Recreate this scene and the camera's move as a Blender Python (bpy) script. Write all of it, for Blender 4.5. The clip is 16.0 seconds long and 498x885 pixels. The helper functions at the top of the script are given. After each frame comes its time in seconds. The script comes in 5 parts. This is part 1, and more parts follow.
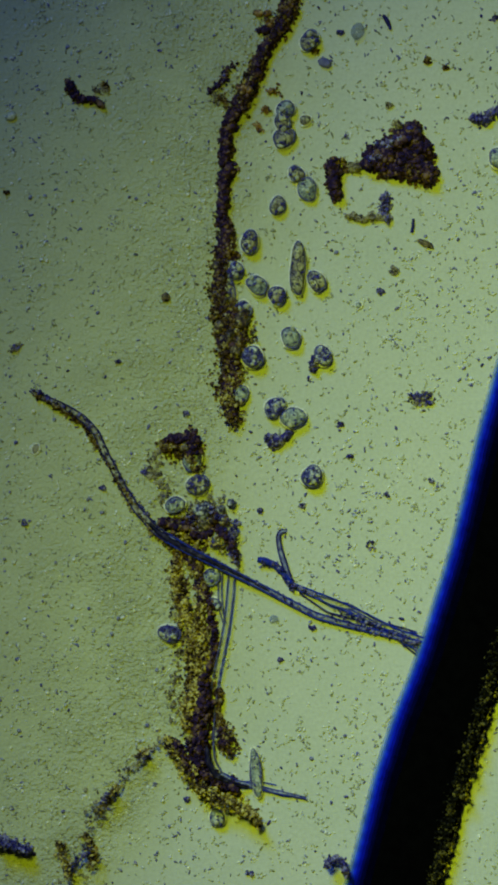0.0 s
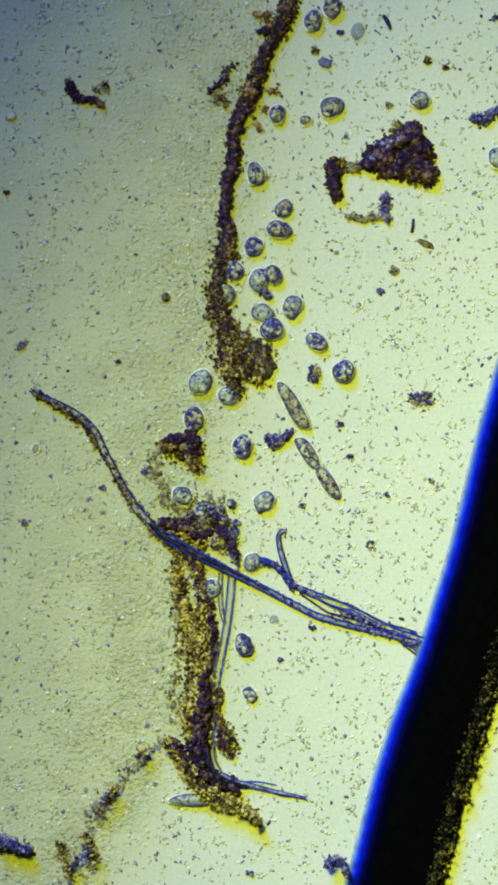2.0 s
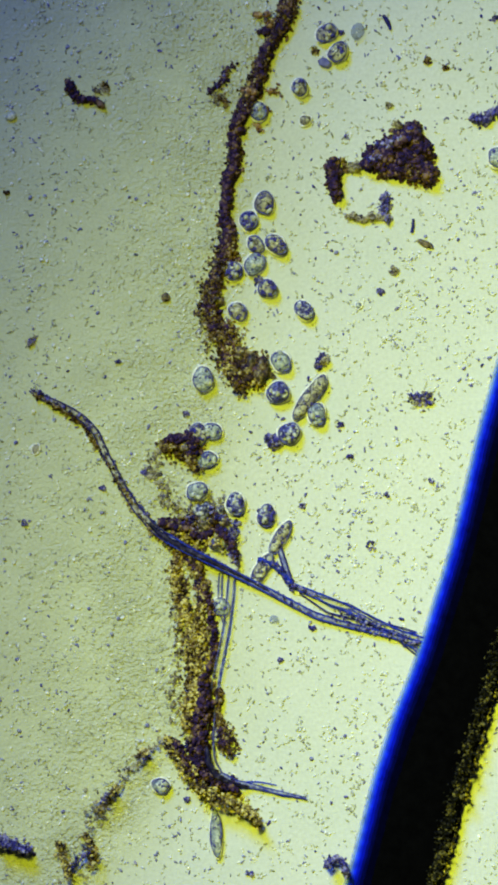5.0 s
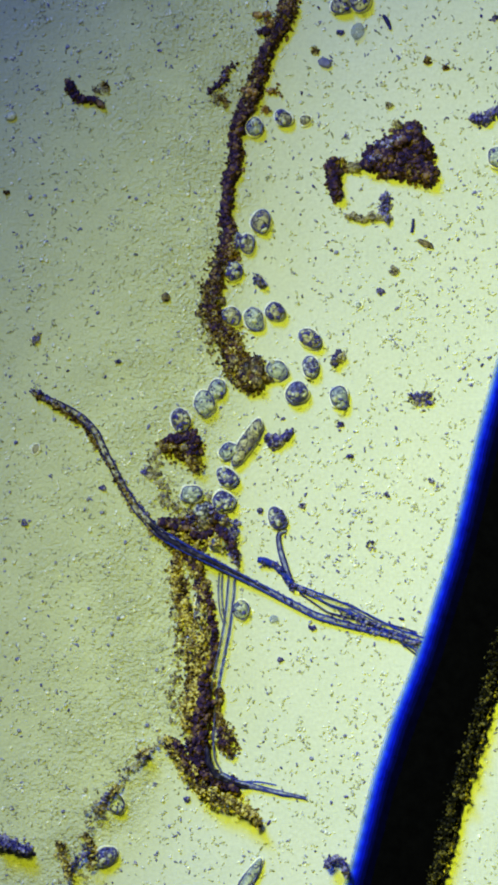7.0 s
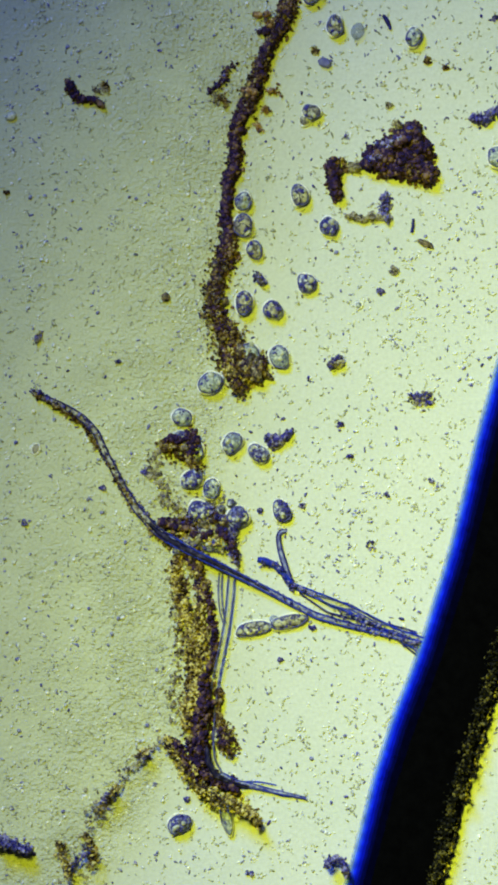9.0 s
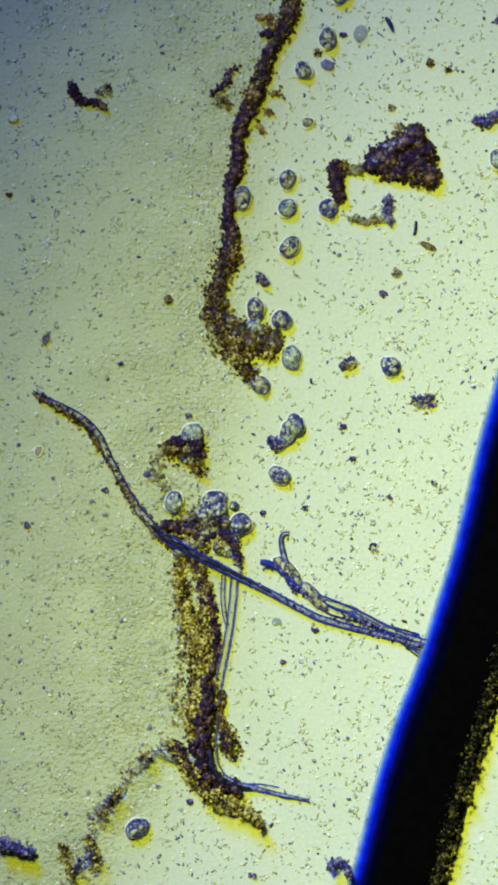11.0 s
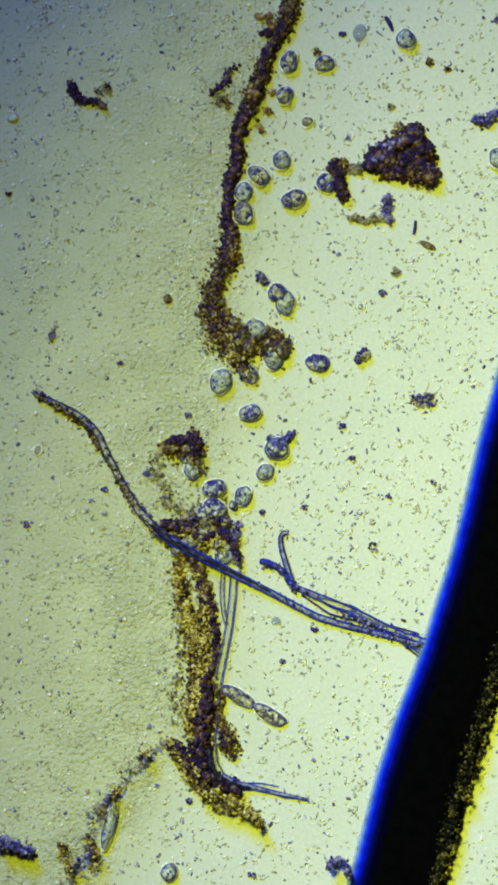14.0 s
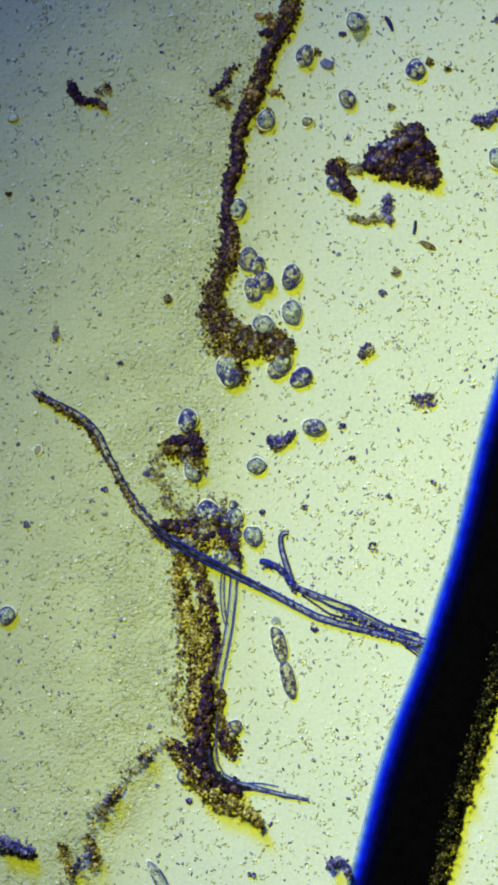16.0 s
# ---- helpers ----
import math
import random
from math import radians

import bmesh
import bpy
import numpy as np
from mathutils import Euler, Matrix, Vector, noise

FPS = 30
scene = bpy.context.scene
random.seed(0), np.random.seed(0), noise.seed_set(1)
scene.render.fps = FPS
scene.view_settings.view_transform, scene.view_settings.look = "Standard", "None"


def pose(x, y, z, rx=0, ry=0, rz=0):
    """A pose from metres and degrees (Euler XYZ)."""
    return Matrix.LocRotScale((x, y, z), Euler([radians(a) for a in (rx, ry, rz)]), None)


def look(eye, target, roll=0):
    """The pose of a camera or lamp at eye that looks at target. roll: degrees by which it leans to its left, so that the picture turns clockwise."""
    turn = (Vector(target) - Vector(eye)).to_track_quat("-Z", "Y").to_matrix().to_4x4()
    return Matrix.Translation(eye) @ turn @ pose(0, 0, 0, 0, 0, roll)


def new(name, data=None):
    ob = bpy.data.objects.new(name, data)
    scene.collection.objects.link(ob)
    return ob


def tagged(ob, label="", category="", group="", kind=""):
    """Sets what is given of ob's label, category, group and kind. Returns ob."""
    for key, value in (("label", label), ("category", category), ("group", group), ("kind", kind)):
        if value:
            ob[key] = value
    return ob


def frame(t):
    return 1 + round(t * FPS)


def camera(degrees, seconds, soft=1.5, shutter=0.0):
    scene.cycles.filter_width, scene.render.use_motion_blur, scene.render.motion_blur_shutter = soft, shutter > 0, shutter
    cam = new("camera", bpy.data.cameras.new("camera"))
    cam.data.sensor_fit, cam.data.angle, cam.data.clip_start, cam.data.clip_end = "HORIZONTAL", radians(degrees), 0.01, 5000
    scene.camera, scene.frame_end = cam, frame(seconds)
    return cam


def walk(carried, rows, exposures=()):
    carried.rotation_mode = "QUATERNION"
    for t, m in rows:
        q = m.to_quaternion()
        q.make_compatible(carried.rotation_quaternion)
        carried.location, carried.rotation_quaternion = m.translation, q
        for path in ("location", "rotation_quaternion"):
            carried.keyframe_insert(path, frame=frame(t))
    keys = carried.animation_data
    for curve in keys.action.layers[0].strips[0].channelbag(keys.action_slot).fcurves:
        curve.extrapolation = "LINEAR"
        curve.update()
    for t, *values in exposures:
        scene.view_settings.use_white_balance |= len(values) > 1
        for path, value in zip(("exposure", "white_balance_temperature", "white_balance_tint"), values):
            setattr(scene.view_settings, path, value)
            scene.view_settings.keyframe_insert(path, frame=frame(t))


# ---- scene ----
# A wet mount seen through a microscope, built a thousand times life size: one metre here is one millimetre on the slide.
cam = camera(8.0, 16.0, soft=3.5)
EYE = 0.441 / math.tan(radians(4.0))


def above(dx, dy):
    """The camera over the slide, shifted by so many millimetres."""
    return pose(dx / 1000, dy / 1000, EYE)


walk(cam, [(0.0, above(0, 0)), (2.6, above(0, 0)), (3.0, above(-1.5, -2)), (3.4, above(-0.7, 0.8)), (4.0, above(0, 0)), (6.5, above(0, 0.8)),
           (7.0, above(0, 0)), (9.2, above(0, 0)), (11.4, above(-5.2, 4.6)), (12.0, above(-3.7, 3.2)), (13.0, above(-3.7, 2.8)), (16.0, above(-3.7, 2.8))],
     [(0.0, -1.1, 6900, -13), (0.5, -1.1, 6900, -13), (1.0, -0.52, 6700, 0), (1.5, -0.13, 6500, 9), (2.0, 0.0, 6500, 10), (16.0, 0.0, 6500, 10)])

# ---- light: two added lamps, one cool, one warm, and a faint fill ----
world = bpy.data.worlds.new("world")
scene.world = world
world.use_nodes = True
world.node_tree.nodes["Background"].inputs["Color"].default_value = (0.75, 0.85, 0.8, 1)
world.node_tree.nodes["Background"].inputs["Strength"].default_value = 0.02


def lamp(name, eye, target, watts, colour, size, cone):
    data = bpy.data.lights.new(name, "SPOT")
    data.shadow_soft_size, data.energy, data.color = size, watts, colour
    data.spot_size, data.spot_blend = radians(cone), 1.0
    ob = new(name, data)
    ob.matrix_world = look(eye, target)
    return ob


# Added lamps above the slide; the cool one's shadows read as yellow fringes.
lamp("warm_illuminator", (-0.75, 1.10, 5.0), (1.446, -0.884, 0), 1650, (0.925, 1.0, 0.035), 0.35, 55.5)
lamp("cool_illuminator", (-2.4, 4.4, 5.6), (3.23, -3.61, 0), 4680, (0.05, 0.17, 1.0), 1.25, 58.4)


# ---- materials ----
def material(name, rough=0.6):
    m = bpy.data.materials.new(name)
    m.use_nodes = True
    tree = m.node_tree
    shader = tree.nodes["Principled BSDF"]
    shader.inputs["Roughness"].default_value = rough
    shader.inputs["Specular IOR Level"].default_value = 0.08
    return m, tree, shader


def ramp(tree, value, stops):
    node = tree.nodes.new("ShaderNodeValToRGB")
    while len(node.color_ramp.elements) < len(stops):
        node.color_ramp.elements.new(0.5)
    for element, (at, colour) in zip(node.color_ramp.elements, stops):
        element.position, element.color = at, (*colour, 1)
    tree.links.new(value, node.inputs["Fac"])
    return node.outputs["Color"]


def grain(tree, scale, detail=3.0, rough=0.6):
    coords = tree.nodes.new("ShaderNodeTexCoord")
    node = tree.nodes.new("ShaderNodeTexNoise")
    node.inputs["Scale"].default_value, node.inputs["Detail"].default_value, node.inputs["Roughness"].default_value = scale, detail, rough
    tree.links.new(coords.outputs["Object"], node.inputs["Vector"])
    return node.outputs["Fac"]


def mixed(tree, fac, a, b, how="MIX"):
    node = tree.nodes.new("ShaderNodeMix")
    node.data_type, node.blend_type = "RGBA", how
    for value, socket in ((fac, node.inputs[0]), (a, node.inputs[6]), (b, node.inputs[7])):
        if isinstance(value, bpy.types.NodeSocket):
            tree.links.new(value, socket)
        else:
            socket.default_value = value if isinstance(value, float) else (*value, 1)
    return node.outputs[2]


def bump(tree, shader, height, strength, distance):
    node = tree.nodes.new("ShaderNodeBump")
    node.inputs["Strength"].default_value, node.inputs["Distance"].default_value = strength, distance
    tree.links.new(height, node.inputs["Height"])
    tree.links.new(node.outputs["Normal"], shader.inputs["Normal"])


def island(tree):
    return tree.nodes.new("ShaderNodeNewGeometry").outputs["Random Per Island"]


def speckled(name, stops, see_through=0.0, rough=0.6, fine=260.0, depth=0.003, gloss=0.08):
    """Lumps whose colour changes from lump to lump, with a fine grain."""
    m, tree, shader = material(name, rough)
    clot = tree.nodes.new("ShaderNodeMapRange")
    clot.inputs["From Min"].default_value, clot.inputs["From Max"].default_value = 0.33, 0.67
    tree.links.new(grain(tree, 45.0, 2.0), clot.inputs["Value"])
    blend = tree.nodes.new("ShaderNodeMath")
    blend.operation = "MULTIPLY_ADD"
    tree.links.new(clot.outputs["Result"], blend.inputs[0])
    blend.inputs[1].default_value = 0.8
    shift = tree.nodes.new("ShaderNodeMath")
    shift.operation = "SUBTRACT"
    tree.links.new(island(tree), shift.inputs[0])
    shift.inputs[1].default_value = 0.4
    tree.links.new(shift.outputs[0], blend.inputs[2])
    colour = ramp(tree, blend.outputs[0], stops)
    fleck = ramp(tree, grain(tree, fine), [(0.3, (0.55, 0.55, 0.55)), (0.7, (1.25, 1.25, 1.25))])
    tree.links.new(mixed(tree, 0.8, colour, fleck, "MULTIPLY"), shader.inputs["Base Color"])
    bump(tree, shader, grain(tree, fine * 0.6), 0.6, depth)
    shader.inputs["Specular IOR Level"].default_value = gloss
    shader.inputs["Alpha"].default_value = 1 - see_through
    return m


def mottled(name, stops, see_through, gloss=0.08, curls=0.0):
    """The cloudy inside of a cell: dark and pale blotches that differ from cell to cell."""
    m, tree, shader = material(name, 0.4)
    info = tree.nodes.new("ShaderNodeObjectInfo")
    coords = tree.nodes.new("ShaderNodeTexCoord")
    node = tree.nodes.new("ShaderNodeTexNoise")
    node.noise_dimensions = "4D"
    node.inputs["Scale"].default_value, node.inputs["Detail"].default_value = 110.0, 4.0
    spread = tree.nodes.new("ShaderNodeMath")
    spread.operation = "MULTIPLY"
    spread.inputs[1].default_value = 50.0
    tree.links.new(info.outputs["Random"], spread.inputs[0])
    tree.links.new(spread.outputs[0], node.inputs["W"])
    tree.links.new(coords.outputs["Object"], node.inputs["Vector"])
    colour = ramp(tree, node.outputs["Fac"], stops)
    if curls:
        # thin dark folds where the noise crosses its middle
        folds = tree.nodes.new("ShaderNodeTexNoise")
        folds.noise_dimensions = "4D"
        folds.inputs["Scale"].default_value, folds.inputs["Detail"].default_value = 62.0, 1.0
        tree.links.new(spread.outputs[0], folds.inputs["W"])
        tree.links.new(coords.outputs["Object"], folds.inputs["Vector"])
        fold = ramp(tree, folds.outputs["Fac"], [(0.41, (1.0, 1.0, 1.0)), (0.45, (0.07, 0.08, 0.20)), (0.485, (0.10, 0.10, 0.22)), (0.52, (1.35, 1.35, 1.3)), (0.57, (1.2, 1.2, 1.15)), (0.60, (0.14, 0.14, 0.22)), (0.64, (1.1, 1.1, 1.05))])
        colour = mixed(tree, curls, colour, fold, "MULTIPLY")
    tree.links.new(colour, shader.inputs["Base Color"])
    shader.inputs["Specular IOR Level"].default_value = gloss
    bump(tree, shader, node.outputs["Fac"], 0.8, 0.006)
    shader.inputs["Alpha"].default_value = 1 - see_through
    return m


def slide_material():
    m, tree, shader = material("wet_slide", 0.45)
    coords = tree.nodes.new("ShaderNodeTexCoord")
    split = tree.nodes.new("ShaderNodeSeparateXYZ")
    tree.links.new(coords.outputs["Object"], split.inputs[0])
    # the cloudy film covers the slide up to a line that leans with the strands
    lean = tree.nodes.new("ShaderNodeMath")
    lean.operation = "MULTIPLY_ADD"
    tree.links.new(split.outputs["Y"], lean.inputs[0])
    lean.inputs[1].default_value = -0.12
    tree.links.new(split.outputs["X"], lean.inputs[2])
    # near the foot of the column the film draws back towards the streak
    below = tree.nodes.new("ShaderNodeMapRange")
    below.inputs["From Min"].default_value, below.inputs["From Max"].default_value = -0.52, -1.02
    below.inputs["To Min"].default_value, below.inputs["To Max"].default_value = 0.0, 0.25
    tree.links.new(split.outputs["Y"], below.inputs["Value"])
    drawn = tree.nodes.new("ShaderNodeMath")
    tree.links.new(lean.outputs[0], drawn.inputs[0])
    tree.links.new(below.outputs["Result"], drawn.inputs[1])
    wander = tree.nodes.new("ShaderNodeMath")
    wander.operation = "MULTIPLY_ADD"
    tree.links.new(grain(tree, 6.0, 2.0), wander.inputs[0])
    wander.inputs[1].default_value = 0.12
    tree.links.new(drawn.outputs[0], wander.inputs[2])
    film = tree.nodes.new("ShaderNodeMapRange")
    film.interpolation_type = "SMOOTHSTEP"
    film.inputs["From Min"].default_value, film.inputs["From Max"].default_value = -0.10, 0.20
    tree.links.new(wander.outputs[0], film.inputs["Value"])
    cloudy = ramp(tree, grain(tree, 9.0, 4.0), [(0.3, (0.47, 0.495, 0.355)), (0.7, (0.545, 0.57, 0.41))])
    clean = ramp(tree, grain(tree, 5.0, 3.0), [(0.3, (0.545, 0.585, 0.59)), (0.7, (0.585, 0.615, 0.62))])
    base = mixed(tree, film.outputs["Result"], cloudy, clean)
    fleck = ramp(tree, grain(tree, 150.0, 2.0), [(0.3, (0.93, 0.93, 0.93)), (0.7, (1.05, 1.05, 1.05))])
    tree.links.new(mixed(tree, 1.0, base, fleck, "MULTIPLY"), shader.inputs["Base Color"])
    # the film's grain is coarsest along its edge
    across = tree.nodes.new("ShaderNodeMapRange")
    across.inputs["From Min"].default_value, across.inputs["From Max"].default_value = -0.45, 0.15
    tree.links.new(wander.outputs[0], across.inputs["Value"])
    rough = ramp(tree, across.outputs["Result"], [(0.0, (0.30, 0.30, 0.30)), (0.35, (0.42, 0.42, 0.42)), (0.62, (1.0, 1.0, 1.0)), (0.72, (0.9, 0.9, 0.9)), (0.82, (0.10, 0.10, 0.10))])
    relief = tree.nodes.new("ShaderNodeMath")
    relief.operation = "MULTIPLY"
    patch = tree.nodes.new("ShaderNodeMapRange")
    patch.inputs["From Min"].default_value, patch.inputs["From Max"].default_value = 0.35, 0.65
    patch.inputs["To Min"].default_value, patch.inputs["To Max"].default_value = 0.35, 1.0
    tree.links.new(grain(tree, 11.0, 3.0), patch.inputs["Value"])
    patchy = tree.nodes.new("ShaderNodeMath")
    patchy.operation = "MULTIPLY"
    tree.links.new(rough, patchy.inputs[0])
    tree.links.new(patch.outputs["Result"], patchy.inputs[1])
    tree.links.new(grain(tree, 135.0, 2.0), relief.inputs[0])
    tree.links.new(patchy.outputs[0], relief.inputs[1])
    bump(tree, shader, relief.outputs[0], 0.9, 0.015)
    return m


SLIDE = slide_material()
DARK = speckled("dark_purple_sediment", [(0.0, (0.016, 0.009, 0.048)), (0.5, (0.040, 0.020, 0.074)), (0.8, (0.095, 0.050, 0.085)), (1.0, (0.22, 0.14, 0.10))])
BROWN = speckled("brown_sediment", [(0.0, (0.025, 0.015, 0.03)), (0.4, (0.10, 0.06, 0.04)), (0.75, (0.26, 0.17, 0.06)), (1.0, (0.46, 0.38, 0.18))], 0.25)
PALE = speckled("pale_brown_sediment", [(0.0, (0.10, 0.08, 0.10)), (0.45, (0.32, 0.28, 0.20)), (1.0, (0.66, 0.62, 0.48))], 0.4)
GOLD = speckled("golden_sediment", [(0.0, (0.03, 0.018, 0.03)), (0.3, (0.18, 0.13, 0.05)), (0.6, (0.52, 0.41, 0.13)), (1.0, (0.84, 0.74, 0.30))], 0.2)
VIOLET = speckled("violet_sediment", [(0.0, (0.008, 0.006, 0.10)), (0.5, (0.04, 0.03, 0.28)), (1.0, (0.30, 0.28, 0.52))], 0.0, 0.4, gloss=0.4)
GRAIN = speckled("film_grains", [(0.0, (0.32, 0.34, 0.30)), (0.2, (0.46, 0.48, 0.38)), (0.7, (0.56, 0.58, 0.46)), (1.0, (0.90, 0.92, 0.84))], 0.1, 0.4, gloss=0.45)
RODS = speckled("bluish_bacteria", [(0.0, (0.12, 0.12, 0.42)), (0.30, (0.30, 0.31, 0.56)), (0.5, (0.70, 0.74, 0.72)), (1.0, (0.98, 0.98, 0.96))], 0.1, 0.35, gloss=0.45)
BODY = mottled("clear_cytoplasm", [(0.30, (0.11, 0.13, 0.30)), (0.42, (0.30, 0.36, 0.44)), (0.54, (0.50, 0.57, 0.56)), (0.68, (0.84, 0.90, 0.82))], 0.35, 0.4, 0.55)
GRAINY = mottled("grainy_cytoplasm", [(0.37, (0.012, 0.012, 0.15)), (0.47, (0.06, 0.06, 0.29)), (0.54, (0.25, 0.27, 0.46)), (0.60, (0.54, 0.58, 0.60)), (0.70, (0.90, 0.92, 0.84))], 0.1, 0.4, 0.75)
OLIVE = mottled("olive_cytoplasm", [(0.30, (0.05, 0.04, 0.12)), (0.42, (0.18, 0.16, 0.19)), (0.54, (0.37, 0.36, 0.25)), (0.70, (0.76, 0.76, 0.54))], 0.2, 0.4, 0.9)
RIM = mottled("dark_membrane", [(0.3, (0.015, 0.015, 0.17)), (0.52, (0.07, 0.075, 0.30)), (0.66, (0.28, 0.31, 0.44))], 0.15, 0.4)
# White ring colour that stands in for the bright halo of light.
HALO = speckled("pale_halo", [(0.0, (0.90, 0.92, 0.88)), (1.0, (0.96, 0.97, 0.94))], 0.2)
HAZE_VIOLET = mottled("soft_violet", [(0.3, (0.10, 0.10, 0.34)), (0.6, (0.22, 0.22, 0.46))], 0.35)
HAZE_GREY = mottled("soft_grey", [(0.3, (0.15, 0.19, 0.38)), (0.6, (0.27, 0.33, 0.46))], 0.72)
INNER = speckled("dark_granules", [(0.0, (0.02, 0.018, 0.26)), (0.6, (0.06, 0.055, 0.36)), (1.0, (0.20, 0.18, 0.28))], 0.3)
VACUOLE = speckled("pale_vacuoles", [(0.0, (0.50, 0.54, 0.44)), (1.0, (0.74, 0.76, 0.60))], 0.4, 0.3, gloss=0.4)
HAIR = speckled("blue_black_hair", [(0.0, (0.010, 0.010, 0.10)), (1.0, (0.02, 0.02, 0.22))], 0.0, 0.4, 120.0, gloss=0.12)
EDGE = speckled("blue_hair_edge", [(0.0, (0.006, 0.012, 0.30)), (1.0, (0.02, 0.05, 0.62))], 0.1, 0.4, 200.0, gloss=0.12)
GLASSY = speckled("clear_hair", [(0.0, (0.5, 0.52, 0.56)), (1.0, (0.6, 0.62, 0.62))], 0.9, 0.3, 120.0)
BLUISH = mottled("pale_blue_hair", [(0.3, (0.03, 0.03, 0.26)), (0.46, (0.11, 0.12, 0.42)), (0.60, (0.36, 0.40, 0.62))], 0.25, 0.4)
BLACKISH = mottled("black_hair", [(0.32, (0.004, 0.004, 0.018)), (0.55, (0.018, 0.016, 0.055)), (0.75, (0.10, 0.09, 0.16))], 0.0)
BROWNISH = mottled("brown_hair", [(0.32, (0.03, 0.025, 0.08)), (0.44, (0.16, 0.14, 0.14)), (0.54, (0.38, 0.37, 0.30)), (0.68, (0.66, 0.67, 0.60))], 0.2)
FIBRE = speckled("black_fibre", [(0.0, (0.0012, 0.0012, 0.0016)), (1.0, (0.0016, 0.0016, 0.002))], 0.0, 1.0, 60.0, 0.003, 0.0)

DARK_BED = mottled("dark_sediment_bed", [(0.32, (0.014, 0.009, 0.040)), (0.48, (0.042, 0.022, 0.062)), (0.60, (0.10, 0.06, 0.05)), (0.72, (0.28, 0.19, 0.07))], 0.0)
BROWN_BED = mottled("brown_sediment_bed", [(0.3, (0.03, 0.02, 0.03)), (0.48, (0.17, 0.12, 0.06)), (0.60, (0.42, 0.31, 0.11)), (0.72, (0.60, 0.48, 0.16))], 0.15)
LUMP = mottled("brown_lump", [(0.32, (0.02, 0.014, 0.045)), (0.45, (0.10, 0.07, 0.06)), (0.56, (0.30, 0.24, 0.12)), (0.70, (0.62, 0.58, 0.34))], 0.1, 0.4, 0.9)
RUST = mottled("rusty_lump", [(0.32, (0.05, 0.02, 0.025)), (0.45, (0.16, 0.075, 0.035)), (0.56, (0.36, 0.21, 0.085)), (0.70, (0.62, 0.46, 0.24))], 0.1, 0.4, 0.9)
BLUE_LUMP = mottled("violet_lump", [(0.34, (0.015, 0.015, 0.10)), (0.46, (0.08, 0.08, 0.20)), (0.56, (0.30, 0.31, 0.36)), (0.68, (0.76, 0.78, 0.70))], 0.15, 0.4, 0.9)
BEDS = {DARK.name: DARK_BED, BROWN.name: BROWN_BED, GOLD.name: BROWN_BED}
GILT = speckled("gilt_edge", [(0.0, (0.010, 0.009, 0.004)), (0.4, (0.08, 0.065, 0.014)), (0.75, (0.40, 0.33, 0.05)), (1.0, (0.74, 0.66, 0.12))], 0.0)
FLECK = speckled("gold_flecked_fibre", [(0.0, (0.002, 0.002, 0.002)), (0.5, (0.008, 0.008, 0.005)), (0.8, (0.030, 0.027, 0.010)), (1.0, (0.14, 0.12, 0.03))], 0.0)

# ---- building ----
MM = 0.001


def at(px, py, z=0.0):
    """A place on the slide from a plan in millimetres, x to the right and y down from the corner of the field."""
    return Vector(((px - 441) * MM, (784 - py) * MM, z * MM))


def ball(level=1):
    bm = bmesh.new()
    bmesh.ops.create_icosphere(bm, subdivisions=level, radius=1)
    verts = np.array([v.co[:] for v in bm.verts])
    faces = [[v.index for v in f.verts] for f in bm.faces]
    bm.free()
    return verts, np.array(faces)


COARSE, FINE, SMOOTH = ball(1), ball(2), ball(3)


def spin(rng):
    q = rng.normal(size=4)
    q /= np.linalg.norm(q)
    w, x, y, z = q
    return np.array([[1 - 2 * (y * y + z * z), 2 * (x * y - w * z), 2 * (x * z + w * y)], [2 * (x * y + w * z), 1 - 2 * (x * x + z * z), 2 * (y * z - w * x)],
                     [2 * (x * z - w * y), 2 * (y * z + w * x), 1 - 2 * (x * x + y * y)]])


def lumps(rng, spots, shape=COARSE, rough=0.4):
    """Many uneven lumps: spots are rows of x, y, z, radius in millimetres from an origin."""
    verts, faces, count = [], [], 0
    for x, y, z, r in spots:
        v = shape[0] * (1 + rng.uniform(-rough, rough, (len(shape[0]), 1)))
        v = (v * rng.uniform(0.5, 1.4, 3)) @ spin(rng).T * r
        verts.append(v + (x, -y, z))
        faces.append(shape[1] + count)
        count += len(v)
    return np.concatenate(verts) * MM, np.concatenate(faces)


def mesh_of(name, verts, faces, mat, smooth=True):
    me = bpy.data.meshes.new(name)
    me.from_pydata(verts.tolist(), [], faces.tolist() if hasattr(faces, "tolist") else faces)
    me.materials.append(mat)
    me.polygons.foreach_set("use_smooth", [smooth] * len(me.polygons))
    me.update()
    return me


def put(name, me, parent=None, place=None, label=""):
    ob = new(name, me)
    if parent:
        ob.parent = parent
    if place is not None:
        ob.location = place
    return tagged(ob, label) if label else ob


def along(points, step):
    """Points at even steps along a broken line of (x, y, half width)."""
    rows = np.array(points, float)
    length = np.concatenate([[0], np.cumsum(np.hypot(*np.diff(rows[:, :2], axis=0).T))])
    s = np.arange(0, length[-1], step)
    return np.stack([np.interp(s, length, rows[:, k]) for k in range(rows.shape[1])], 1)


